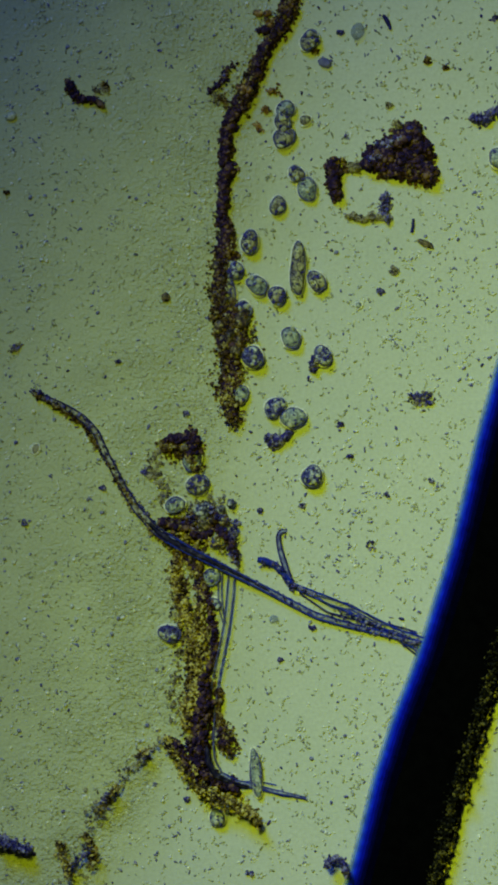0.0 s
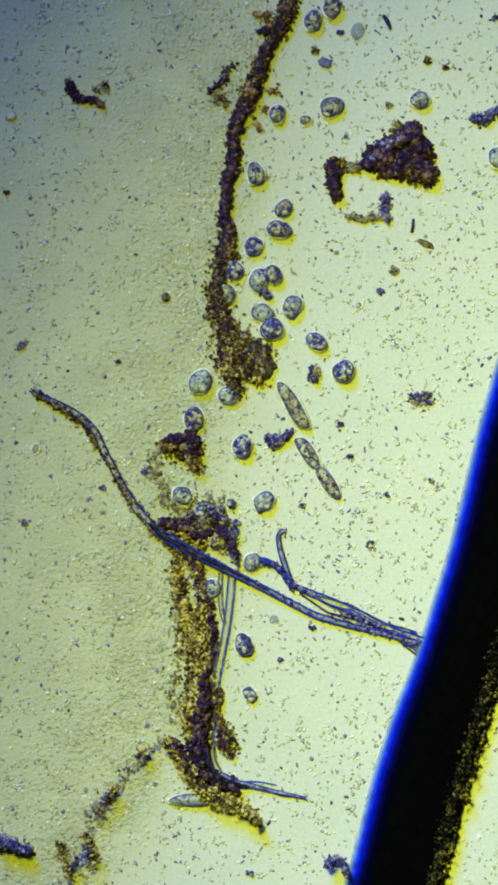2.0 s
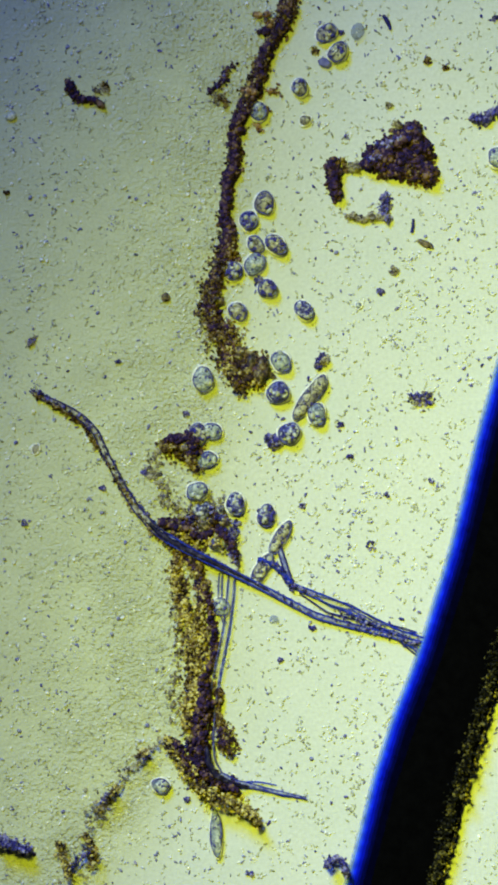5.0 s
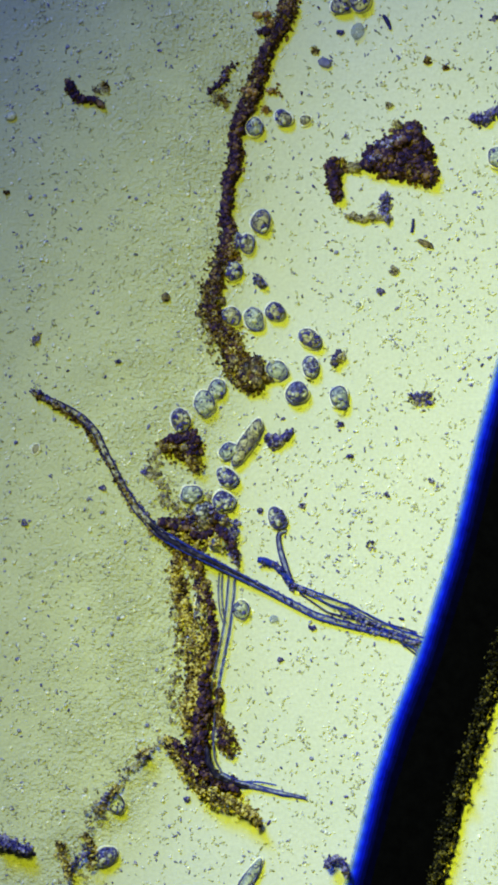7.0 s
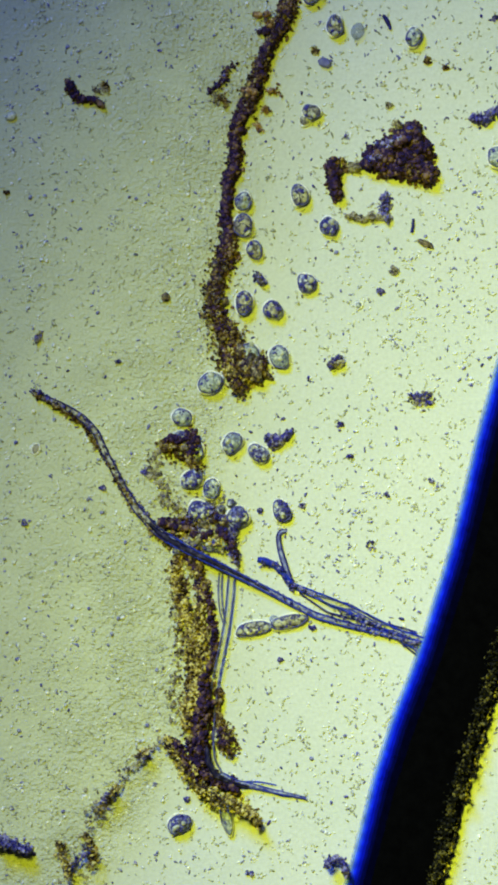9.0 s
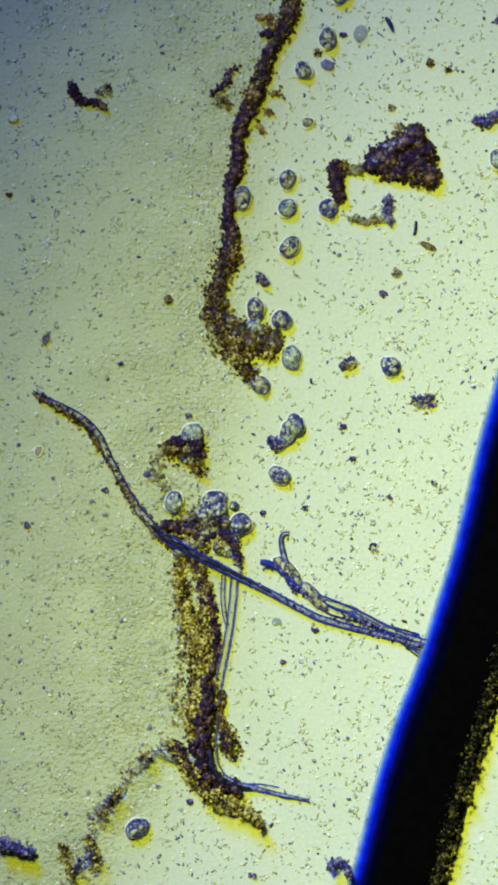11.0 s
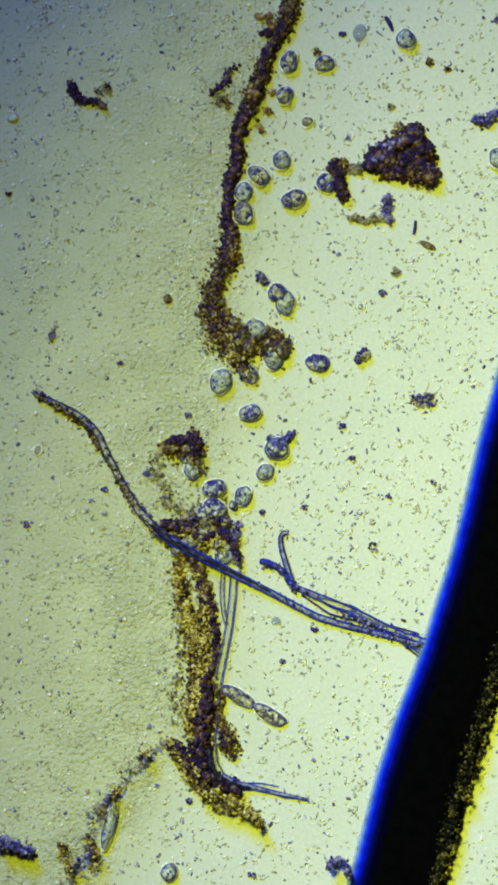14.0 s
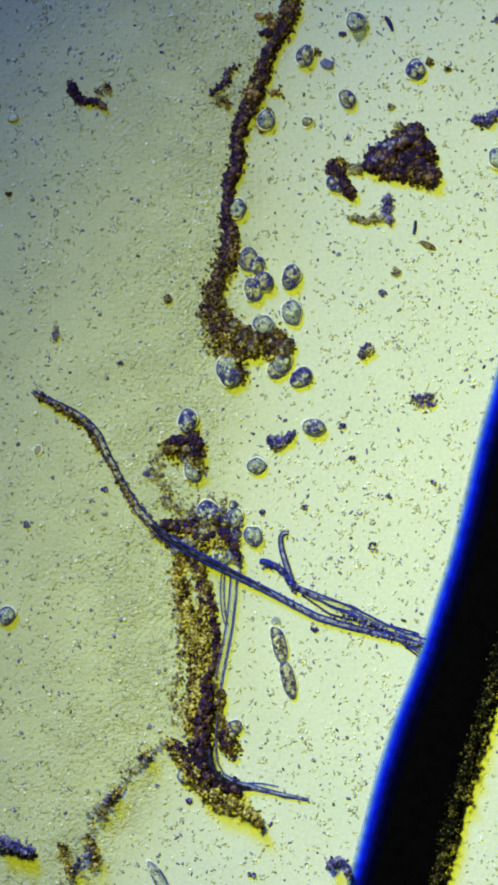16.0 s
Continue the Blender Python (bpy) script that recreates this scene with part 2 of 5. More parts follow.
def tube(points, mat, name, sides=10, step=6.0, squash=1.0, wobble=0.0, seed=1, origin=(0, 0), smooth_passes=3):
    """A hair along (x, y, radius, height of its axis) in millimetres."""
    rows = along(points, step)
    for _ in range(smooth_passes):
        rows[1:-1] = (rows[:-2] + 2 * rows[1:-1] + rows[2:]) / 4
    rng = np.random.default_rng(seed)
    way = np.gradient(rows[:, :2], axis=0)
    way /= np.linalg.norm(way, axis=1)[:, None]
    verts, faces = [], []
    for i, (x, y, r, z) in enumerate(rows):
        for k in range(sides):
            a = 2 * math.pi * k / sides
            rr = r * (1 + wobble * rng.uniform(-1, 1))
            verts.append((x - origin[0] - way[i, 1] * rr * math.cos(a), -(y - origin[1] + way[i, 0] * rr * math.cos(a)), z + rr * squash * math.sin(a)))
            if i:
                faces.append(((i - 1) * sides + k, (i - 1) * sides + (k + 1) % sides, i * sides + (k + 1) % sides, i * sides + k))
    faces.append(tuple(range(sides)))
    faces.append(tuple((len(rows) - 1) * sides + k for k in range(sides))[::-1])
    return mesh_of(name, np.array(verts) * MM, [tuple(f) for f in faces], mat)


# ---- the slide ----
def slide():
    bm = bmesh.new()
    bmesh.ops.create_cube(bm, size=1, matrix=Matrix.Translation((0, 0, -0.05)) @ Matrix.Diagonal((5, 5, 0.1, 1)))
    me = bpy.data.meshes.new("slide")
    bm.to_mesh(me)
    bm.free()
    me.materials.append(SLIDE)
    tagged(new("slide", me), "wet glass slide, cloudy film on one half", "slide", kind="structure")


slide()


# ---- sediment ----
def heap(rng, line, per, sizes, high):
    """Spots strewn along a line of (x, y, half width), heaped to a height."""
    rows = along(line, 1.0)
    spots = []
    knots = np.arange(0, len(rows) + 11, 11)
    swell = np.interp(np.arange(len(rows)), knots, rng.uniform(0.45, 1.35, len(knots)))
    sway = np.stack([np.interp(np.arange(len(rows)), knots, rng.uniform(-0.4, 0.4, len(knots))) for _ in range(2)], 1)
    for _ in range(int(len(rows) * per)):
        k = rng.integers(len(rows))
        x, y, w = rows[k]
        w *= swell[k] + 0.25 * (rng.uniform() < 0.12)
        x, y = x + sway[k, 0] * w, y + sway[k, 1] * w
        off = np.clip(rng.normal(0, 0.48, 2), -1.3, 1.3) * w
        r = rng.uniform(*sizes)
        d = min(1.0, float(np.hypot(*off)) / (w + 1e-6))
        spots.append((x + off[0], y + off[1], r * 0.5 + rng.uniform(0, 1) * high * (1 - d * d) ** 0.5 if d < 1 else r * 0.5, r))
    return spots


def clump(name, origin, heaps, label, category, seed, group=""):
    """A clump of sediment: an empty at its base and a part for each kind of lump."""
    rng = np.random.default_rng(seed)
    root = new(name)
    root.location = at(*origin)
    root.empty_display_size = 0.02
    for part_name, mat, line, per, sizes, high in heaps:
        more, larger, shape = (1.1, 0.85, FINE) if mat in (DARK_BED, LUMP, BLUE_LUMP, RUST) else (1.4, 0.95 if mat is DARK else 0.88, COARSE)
        spots = [(x - origin[0], y - origin[1], z, r) for x, y, z, r in heap(rng, line, per * more, (sizes[0] * larger, sizes[1] * larger), high)]
        rough = 0.42 if mat in (DARK, DARK_BED) else 0.2 if shape is FINE else 0.4
        if part_name in ("round_lump", "side_lump", "blue_lump"):
            for x, y, z, r in spots:
                ob = put(part_name, mesh_of(part_name, *lumps(rng, [(0, 0, 0, r)], shape, rough), mat), root)
                ob.location = (x * MM, -y * MM, z * MM)
        else:
            put(part_name, mesh_of(part_name, *lumps(rng, spots, shape, rough), mat, shape is FINE or mat is DARK), root)
        if mat.name in BEDS and per < 6.5 and sum(p[2] for p in line) / len(line) >= 9:
            share = 0.9 if mat is DARK else 0.62
            put("bed", tube([(x, y, w * share, 1.0 if mat is not DARK else w * 0.35) for x, y, w in line], BEDS[mat.name], "bed", 12, 4.0, 0.75 if mat is DARK else 0.25, 0.2, seed, origin), root)
        if part_name == "loose_edge":
            tagged(root.children[-1], kind="stuff")
    return tagged(root, label, category, group)


STRAND_TOP = clump("sediment_strand", (495, 40), [
    ("dark_core", DARK, [(515, -20, 13), (500, 40, 14), (478, 75, 11), (462, 110, 9), (450, 150, 9), (432, 185, 11), (415, 220, 10), (411, 255, 10), (405, 300, 9)], 4.8, (2.5, 5.5), 20),
    ("brown_crust", BROWN, [(518, -20, 20), (500, 40, 22), (470, 90, 13), (440, 165, 20), (432, 190, 18)], 3.0, (1.8, 3.6), 26),
    ("side_lump", DARK_BED, [(512, 0, 20), (478, 60, 18), (462, 110, 13), (440, 170, 15), (414, 220, 12), (408, 290, 10)], 0.16, (5, 9), 12),
    ("round_lump", RUST, [(428, 156, 11), (440, 170, 9)], 0.34, (8, 12), 24), ("round_lump", RUST, [(462, 24, 12), (476, 40, 8)], 0.22, (7, 11), 24),
    ("loose_edge", PALE, [(480, 40, 30), (455, 120, 24), (425, 190, 24), (400, 290, 14)], 0.4, (1.8, 3.4), 6)],
    "dark purple strand of sediment with a brown crust", "sediment", 3)
STRAND_MIDDLE = clump("sediment_strand", (395, 380), [
    ("dark_core", DARK, [(405, 295, 9), (394, 345, 8), (393, 385, 8), (401, 425, 11), (397, 450, 13)], 5.5, (2.5, 5.5), 20),
    ("brown_crust", BROWN, [(404, 415, 12), (397, 455, 18)], 3.0, (1.8, 3.6), 24),
    ("side_lump", DARK_BED, [(404, 310, 12), (396, 380, 11), (400, 440, 16)], 0.14, (5, 8), 12),
    ("loose_edge", PALE, [(398, 300, 14), (386, 360, 14), (385, 450, 20)], 0.4, (1.8, 3.4), 6)],
    "thin dark strand of sediment, almost black", "sediment", 4)
STRAND_LOW = clump("sediment_strand", (392, 460), [
    ("dark_core", DARK, [(393, 455, 14), (380, 500, 15), (376, 540, 14), (388, 585, 14)], 4.0, (2.5, 5.0), 18),
    ("brown_crust", BROWN, [(393, 455, 19), (378, 500, 20), (375, 540, 18), (390, 585, 20), (398, 605, 22)], 4.5, (1.8, 3.6), 24),
    ("side_lump", LUMP, [(390, 465, 17), (378, 520, 17), (386, 580, 18)], 0.13, (6, 11), 16),
    ("loose_edge", PALE, [(378, 470, 22), (364, 520, 18), (370, 570, 18), (380, 620, 20)], 0.8, (1.8, 3.4), 6)],
    "crumbly brown strand of sediment on the slide", "sediment", 5)
STRAND_TAIL = clump("sediment_strand", (398, 595), [
    ("dark_core", DARK, [(397, 585, 14), (408, 625, 17), (422, 655, 15), (440, 680, 10)], 2.8, (2.5, 5.0), 18),
    ("brown_crust", BROWN, [(397, 580, 24), (408, 625, 28), (424, 660, 24), (442, 692, 16)], 2.6, (1.8, 3.8), 24),
    ("golden_crust", GOLD, [(402, 600, 22), (412, 635, 24), (430, 670, 20)], 1.8, (1.8, 3.8), 26),
    ("round_lump", LUMP, [(400, 600, 18), (418, 645, 16), (436, 680, 12)], 0.07, (9, 13), 12)],
    "loose brown end of the strand of sediment", "sediment", 6)
LOBE = clump("sediment_lobe", (450, 640), [
    ("brown_crust", BROWN, [(426, 626, 18), (444, 616, 20), (458, 640, 24), (440, 656, 20), (466, 650, 18)], 3.4, (2.2, 4.6), 24),
    ("golden_crust", GOLD, [(430, 652, 16), (450, 662, 16), (468, 648, 12)], 1.5, (2.0, 4.2), 24),
    ("dark_core", DARK, [(430, 630, 13), (452, 648, 15), (462, 634, 13)], 6.0, (2.5, 5.5), 22),
    ("round_lump", LUMP, [(422, 622, 14), (446, 622, 20), (462, 650, 18), (436, 660, 14)], 0.10, (9, 15), 18),
    ("blue_lump", BLUE_LUMP, [(448, 628, 16), (470, 640, 14)], 0.06, (10, 14), 22)],
    "rounded brown lobe of sediment hanging on the strand", "sediment", 20)
LOBE_END = clump("sediment_lobe", (450, 640), [
    ("brown_crust", BROWN, [(430, 640, 16), (448, 622, 20), (472, 636, 18), (456, 660, 20), (436, 654, 16)], 3.2, (2.2, 4.6), 24),
    ("golden_crust", GOLD, [(436, 656, 16), (458, 664, 16), (472, 650, 12)], 1.5, (2.0, 4.2), 24),
    ("dark_core", DARK, [(440, 634, 12), (464, 642, 13)], 6.0, (2.5, 5.5), 20),
    ("round_lump", LUMP, [(430, 648, 12), (452, 624, 18), (474, 640, 14), (458, 662, 12)], 0.10, (9, 15), 18),
    ("blue_lump", BLUE_LUMP, [(456, 630, 14), (472, 646, 12)], 0.07, (10, 14), 22)],
    "outer brown lobe of sediment hanging on the strand", "sediment", 22)
clump("sediment_twig", (395, 150), [
    ("dark_crust", DARK, [(410, 116, 6), (404, 128, 8), (396, 142, 8), (384, 152, 7), (368, 166, 6)], 0.8, (2, 4), 8),
    ("violet_crust", VIOLET, [(404, 120, 7), (396, 146, 7), (378, 158, 7)], 0.6, (2, 4), 8),
    ("brown_crust", BROWN, [(392, 172, 8), (404, 190, 8)], 1.6, (2, 3.6), 8),
    ("loose_edge", PALE, [(395, 160, 18), (385, 180, 18)], 2.0, (1.8, 3.4), 6)],
    "small ragged twig of sediment beside the strand", "sediment", 21)
clump("sediment_column", (345, 1150), [
    ("golden_crust", GOLD, [(312, 1005, 11), (317, 1050, 12), (330, 1092, 15)], 2.8, (2, 4.4), 18),
    ("golden_crust", GOLD, [(336, 980, 14), (353, 1030, 10), (361, 1066, 10), (352, 1096, 16)], 2.8, (2, 4.4), 18),
    ("golden_crust", GOLD, [(345, 1098, 26), (350, 1140, 28), (350, 1180, 26), (340, 1230, 18), (330, 1285, 12)], 3.8, (2, 4.4), 20),
    ("brown_crust", BROWN, [(318, 962, 18), (315, 1020, 13), (321, 1075, 13)], 1.4, (2, 4.4), 18),
    ("brown_crust", BROWN, [(346, 972, 14), (357, 1030, 10), (363, 1070, 10)], 2.2, (2, 4.4), 18),
    ("brown_crust", BROWN, [(348, 1100, 26), (352, 1150, 28), (352, 1190, 26), (345, 1240, 24), (342, 1300, 26)], 1.4, (2, 4.4), 18),
    ("dark_core", DARK, [(360, 1195, 13), (357, 1250, 18), (354, 1310, 18), (360, 1358, 15), (392, 1386, 12), (420, 1400, 8)], 4.6, (2.5, 5.5), 36),
    ("upper_core", DARK, [(325, 965, 12), (352, 1020, 8), (357, 1065, 7)], 2.0, (2.5, 5), 18),
    ("side_lobe", BROWN, [(388, 1222, 6), (386, 1262, 6), (394, 1295, 15), (398, 1330, 16)], 5.0, (2, 4), 18),
    ("dark_edge", DARK, [(360, 1035, 5), (372, 1080, 8), (379, 1125, 8), (376, 1170, 7), (362, 1205, 10)], 1.1, (2.5, 5), 20),
    ("side_crust", DARK, [(392, 1292, 9), (398, 1320, 11)], 3.4, (2, 4.5), 22),
    ("foot", GOLD, [(298, 1305, 9), (318, 1345, 14), (350, 1390, 18), (395, 1412, 18), (440, 1440, 12), (458, 1460, 9)], 4.0, (2, 4), 60),
    ("dark_foot", DARK, [(305, 1310, 8), (325, 1345, 12), (350, 1378, 12)], 2.6, (2, 4.5), 54),
    ("loose_edge", PALE, [(308, 1010, 16), (315, 1150, 18), (305, 1280, 18)], 0.4, (2, 4), 6)],
    "golden brown column of sediment with a dark core", "sediment", 7)
clump("sediment_knot", (360, 930), [
    ("dark_core", DARK, [(285, 925, 6), (320, 938, 13), (356, 948, 13), (388, 938, 9), (412, 965, 6)], 2.4, (2.5, 5.5), 26),
    ("violet_crust", VIOLET, [(330, 920, 20), (375, 915, 22), (405, 925, 18), (415, 980, 10)], 1.0, (2.5, 5), 24),
    ("brown_crust", BROWN, [(300, 930, 12), (340, 925, 20), (390, 920, 22)], 1.0, (2.5, 5), 24),
    ("golden_crust", GOLD, [(310, 945, 10), (345, 955, 16), (380, 955, 15), (398, 972, 8)], 1.4, (2, 4.2), 26),
    ("blue_lump", BLUE_LUMP, [(318, 915, 14), (350, 905, 18), (392, 905, 18), (402, 940, 12)], 0.05, (10, 15), 20),
    ("pale_crust", PALE, [(345, 935, 14), (375, 945, 14), (398, 948, 10)], 1.6, (2, 4), 18),
    ("bar", VIOLET, [(376, 904, 9), (392, 930, 9), (408, 958, 8), (420, 990, 7)], 2.2, (2.5, 5), 26),
    ("dark_bar", DARK, [(376, 904, 8), (392, 930, 8), (408, 958, 7), (420, 988, 6)], 2.8, (2.5, 5), 24),
    ("loose_edge", PALE, [(280, 890, 14), (340, 900, 26), (400, 890, 20)], 1.4, (2, 4), 10),
    ("round_lump", LUMP, [(335, 925, 14), (375, 922, 14), (398, 930, 10)], 0.09, (9, 13), 18)],
    "knot of violet sediment where the hairs cross", "sediment", 8)
clump("sediment_clump", (715, 280), [
    ("dark_core", DARK, [(642, 292, 7), (668, 287, 14), (700, 257, 15), (735, 234, 13), (744, 268, 15), (712, 286, 22), (748, 302, 16), (762, 322, 7)], 9.0, (3, 6.5), 30),
    ("brown_crust", BROWN, [(710, 297, 18), (742, 305, 18)], 3.0, (2, 4), 40),
    ("dark_core", DARK, [(672, 296, 14), (700, 304, 14), (735, 312, 12)], 7.0, (3, 6), 26),
    ("violet_rim", VIOLET, [(655, 288, 11), (690, 254, 12), (735, 232, 11)], 1.8, (3, 6), 36),
    ("grey_cap", PALE, [(704, 222, 11), (712, 226, 11)], 6.0, (2, 4.5), 14),
    ("grey_lobe", PALE, [(622, 294, 9), (634, 298, 9)], 5.0, (2, 4.5), 14),
    ("round_lump", DARK_BED, [(735, 232, 9), (690, 262, 10), (715, 290, 18), (752, 310, 12)], 0.16, (8, 13), 20)],
    "black triangular clump of sediment", "sediment", 9)
DARK_CLUMP = clump("sediment_clump", (592, 305), [
    ("dark_core", DARK, [(586, 285, 9), (590, 315, 11), (594, 346, 13)], 7.0, (3, 6), 26),
    ("brown_crust", BROWN, [(605, 282, 6), (612, 305, 5)], 1.5, (2, 4), 10)],
    "small black clump of sediment beside the large one", "sediment", 10)
clump("sediment_clump", (665, 370), [
    ("violet_crust", VIOLET, [(685, 345, 9), (678, 368, 12), (690, 392, 7)], 4.0, (2, 4), 14),
    ("tan_crust", PALE, [(615, 385, 7), (650, 388, 8), (680, 385, 8)], 4.0, (2, 4), 10)],
    "loose violet and tan clump of sediment", "sediment", 11)
clump("sediment_clump", (155, 165), [
    ("dark_core", DARK, [(120, 146, 5), (128, 158, 8), (138, 172, 9), (156, 176, 6), (166, 178, 7), (182, 188, 4)], 2.2, (2.5, 5), 12),
    ("tan_crust", PALE, [(170, 155, 14), (190, 160, 12)], 1.4, (2, 4), 6),
    ("brown_crust", BROWN, [(178, 148, 6), (190, 158, 7)], 1.4, (2, 3.6), 8)],
    "dark ragged clump of sediment on the film", "sediment", 12)
clump("sediment_clump", (860, 208), [
    ("violet_crust", VIOLET, [(840, 210, 5), (855, 215, 8), (870, 200, 8), (890, 195, 8)], 4.0, (2.5, 5), 14)],
    "dark violet clump of sediment", "sediment", 13)
clump("sediment_clump", (745, 705), [
    ("violet_crust", VIOLET, [(728, 700, 9), (755, 708, 13)], 2.2, (2, 4), 10),
    ("tan_crust", PALE, [(735, 712, 12), (760, 705, 12)], 2.0, (2, 4), 8)],
    "loose violet clump of sediment", "sediment", 14)
clump("sediment_clump", (490, 782), [
    ("violet_crust", VIOLET, [(475, 775, 6), (490, 785, 11), (510, 768, 6)], 6.0, (2.5, 5), 16)],
    "star-shaped dark violet clump of sediment", "sediment", 15)
clump("sediment_clump", (325, 785), [
    ("brown_crust", BROWN, [(284, 794, 12), (312, 786, 18), (328, 798, 22)], 4.0, (2, 4.6), 30),
    ("brown_crust", BROWN, [(338, 790, 20), (340, 812, 18), (346, 832, 13)], 4.0, (2, 4.6), 30),
    ("dark_core", DARK, [(300, 780, 10), (325, 778, 14), (345, 784, 13), (335, 806, 14)], 4.2, (2.5, 5.5), 32),
    ("loose_edge", PALE, [(275, 800, 14), (270, 840, 12), (300, 880, 16)], 1.0, (2, 4), 6),
    ("round_lump", LUMP, [(308, 782, 12), (332, 790, 16), (342, 815, 12)], 0.14, (9, 14), 18)],
    "brown crumbling clump of sediment", "sediment", 16)
clump("sediment_streak", (170, 1450), [
    ("loose_edge", PALE, [(285, 1312, 12), (262, 1328, 14), (230, 1358, 16), (205, 1390, 18), (175, 1440, 22), (150, 1500, 28), (120, 1570, 28)], 0.5, (2, 4.5), 36),
    # Golden lumps, piled high, also stand in for the streak's yellow shadow glow.
    ("golden_crust", GOLD, [(262, 1328, 10), (240, 1345, 9)], 0.9, (2, 4), 44),
    ("golden_crust", GOLD, [(210, 1390, 10), (190, 1418, 13), (178, 1436, 9)], 0.9, (2, 4), 50),
    ("golden_crust", GOLD, [(150, 1478, 8), (168, 1508, 13), (160, 1540, 8)], 0.9, (2, 4), 50),
    ("golden_crust", GOLD, [(105, 1490, 7), (112, 1520, 10), (122, 1552, 12)], 1.2, (2, 4), 50),
    ("violet_crust", VIOLET, [(268, 1332, 8), (252, 1340, 6)], 1.0, (2, 4), 44),
    ("violet_crust", VIOLET, [(195, 1402, 8), (180, 1420, 9)], 0.8, (2, 4), 52),
    ("violet_crust", VIOLET, [(165, 1500, 9), (118, 1548, 8)], 0.5, (2, 4), 50)],
    "faint broken streak of tan sediment", "sediment", 17)
clump("sediment_clump", (20, 1500), [
    ("violet_crust", VIOLET, [(-5, 1490, 9), (25, 1495, 11), (50, 1504, 7)], 4.0, (2.5, 5), 54)],
    "blue-black clump of sediment", "sediment", 18)
clump("sediment_clump", (600, 1530), [
    ("violet_crust", VIOLET, [(578, 1530, 5), (590, 1518, 6), (606, 1524, 7), (614, 1545, 6)], 3.0, (2, 4.2), 64)],
    "violet clump of sediment beside the thick fibre", "sediment", 19)
for k, (x, y, w, name, mat, text) in enumerate([
        (758, 106, 8, "brown_crust", BROWN, "reddish brown speck of sediment"),
        (558, 90, 6, "brown_crust", BROWN, "small brown speck"),
        (486, 159, 17, "rusty_crust", RUST, "rusty brown crumb on the strand's edge"), (469, 193, 15, "rusty_crust", RUST, "rusty brown crumb on the strand's edge"),
        (459, 224, 10, "rusty_crust", RUST, "small rusty crumb"),
        (604, 58, 6, "violet_crust", VIOLET, "small cross-shaped dark speck"), (690, 186, 5, "tan_crust", PALE, "faint upright streak"),
        (790, 120, 5, "brown_crust", BROWN, "small reddish speck"), (675, 516, 6, "violet_crust", VIOLET, "dark blue speck"),
        (603, 752, 6, "violet_crust", VIOLET, "dark blue speck"), (619, 808, 5, "violet_crust", VIOLET, "small blue speck"),
        (497, 1168, 6, "violet_crust", VIOLET, "round blue speck"), 
        (460, 905, 6, "violet_crust", VIOLET, "small blue speck"), (535, 895, 8, "violet_crust", VIOLET, "small cross-shaped blue speck"),
        (45, 925, 12, "violet_crust", VIOLET, "loose blue-grey specks"),
        (182, 866, 6, "violet_crust", VIOLET, "small blue-grey speck"), (208, 640, 5, "violet_crust", VIOLET, "small dark speck"),
        (330, 732, 7, "violet_crust", VIOLET, "small blue-grey speck"), (258, 838, 6, "violet_crust", VIOLET, "small blue-grey speck"),
        (875, 32, 6, "violet_crust", VIOLET, "dark round speck"), (555, 1112, 6, "violet_crust", VIOLET, "small blue ring-like speck"),
        (330, 1415, 6, "violet_crust", VIOLET, "small violet speck"), (685, 875, 8, "violet_crust", VIOLET, "small blue specks"),
        (765, 852, 9, "violet_crust", VIOLET, "small blue specks"), (655, 965, 10, "violet_crust", VIOLET, "small blue specks"),
        (700, 480, 9, "tan_crust", PALE, "pale blue-grey speck"), (12, 342, 5, "brown_crust", BROWN, "small brown speck"),
        (440, 1545, 12, "violet_crust", VIOLET, "loose blue-violet specks")]):
    w *= 0.8
    clump("sediment_speck", (x, y), [(name, mat, [(x - w * 0.5, y, w * 0.8), (x + w * 0.5, y + w * 0.3, w * 0.8)], ((26.0 if mat in (BROWN, RUST) else 9.0) if w > 6.3 else 22.0) / w if mat is not PALE else 30.0 / w, (1.8, 3.6), w * 0.8)],
          text + " on the slide", "speck", 100 + k, "specks on the slide")


# ---- hairs and the thick fibre ----
def hair(name, origin, strands, label, crumbs=()):
    root = new(name)
    root.location = at(*origin)
    root.empty_display_size = 0.02
    for k, (part_name, mat, points) in enumerate(strands):
        put(part_name, tube(points, mat, part_name, 8, 5.0, 1.0, 0.12, 40 + k, origin), root)
    for k, (part_name, mat, line, per) in enumerate(crumbs):
        rng = np.random.default_rng(90 + k)
        put(part_name, mesh_of(part_name, *lumps(rng, [(x - origin[0], y - origin[1], z + 4, r) for x, y, z, r in heap(rng, line, per, (1.5, 3.2), 12)]), mat), root)
    return tagged(root, label, "hair")


hair("pointed_speck", (686, 40), [("body", HAIR, [(678, 27, 2, 4), (682, 32, 5, 5), (687, 40, 5, 5), (690, 48, 3, 4), (693, 57, 1.5, 3)])], "dark pointed speck lying on the slide")
hair("short_rod", (731, 402), [("body", HAIR, [(732, 388, 2, 3), (732, 394, 3, 3), (731, 405, 3, 3), (728, 416, 2.5, 3)])], "short dark blue rod lying on the slide")
hair("short_rod", (45, 1497), [("body", HAIR, [(0, 1488, 5, 6), (20, 1492, 6, 6), (40, 1499, 4, 5), (52, 1504, 2, 4)])], "blue-black rod lying at the clump")


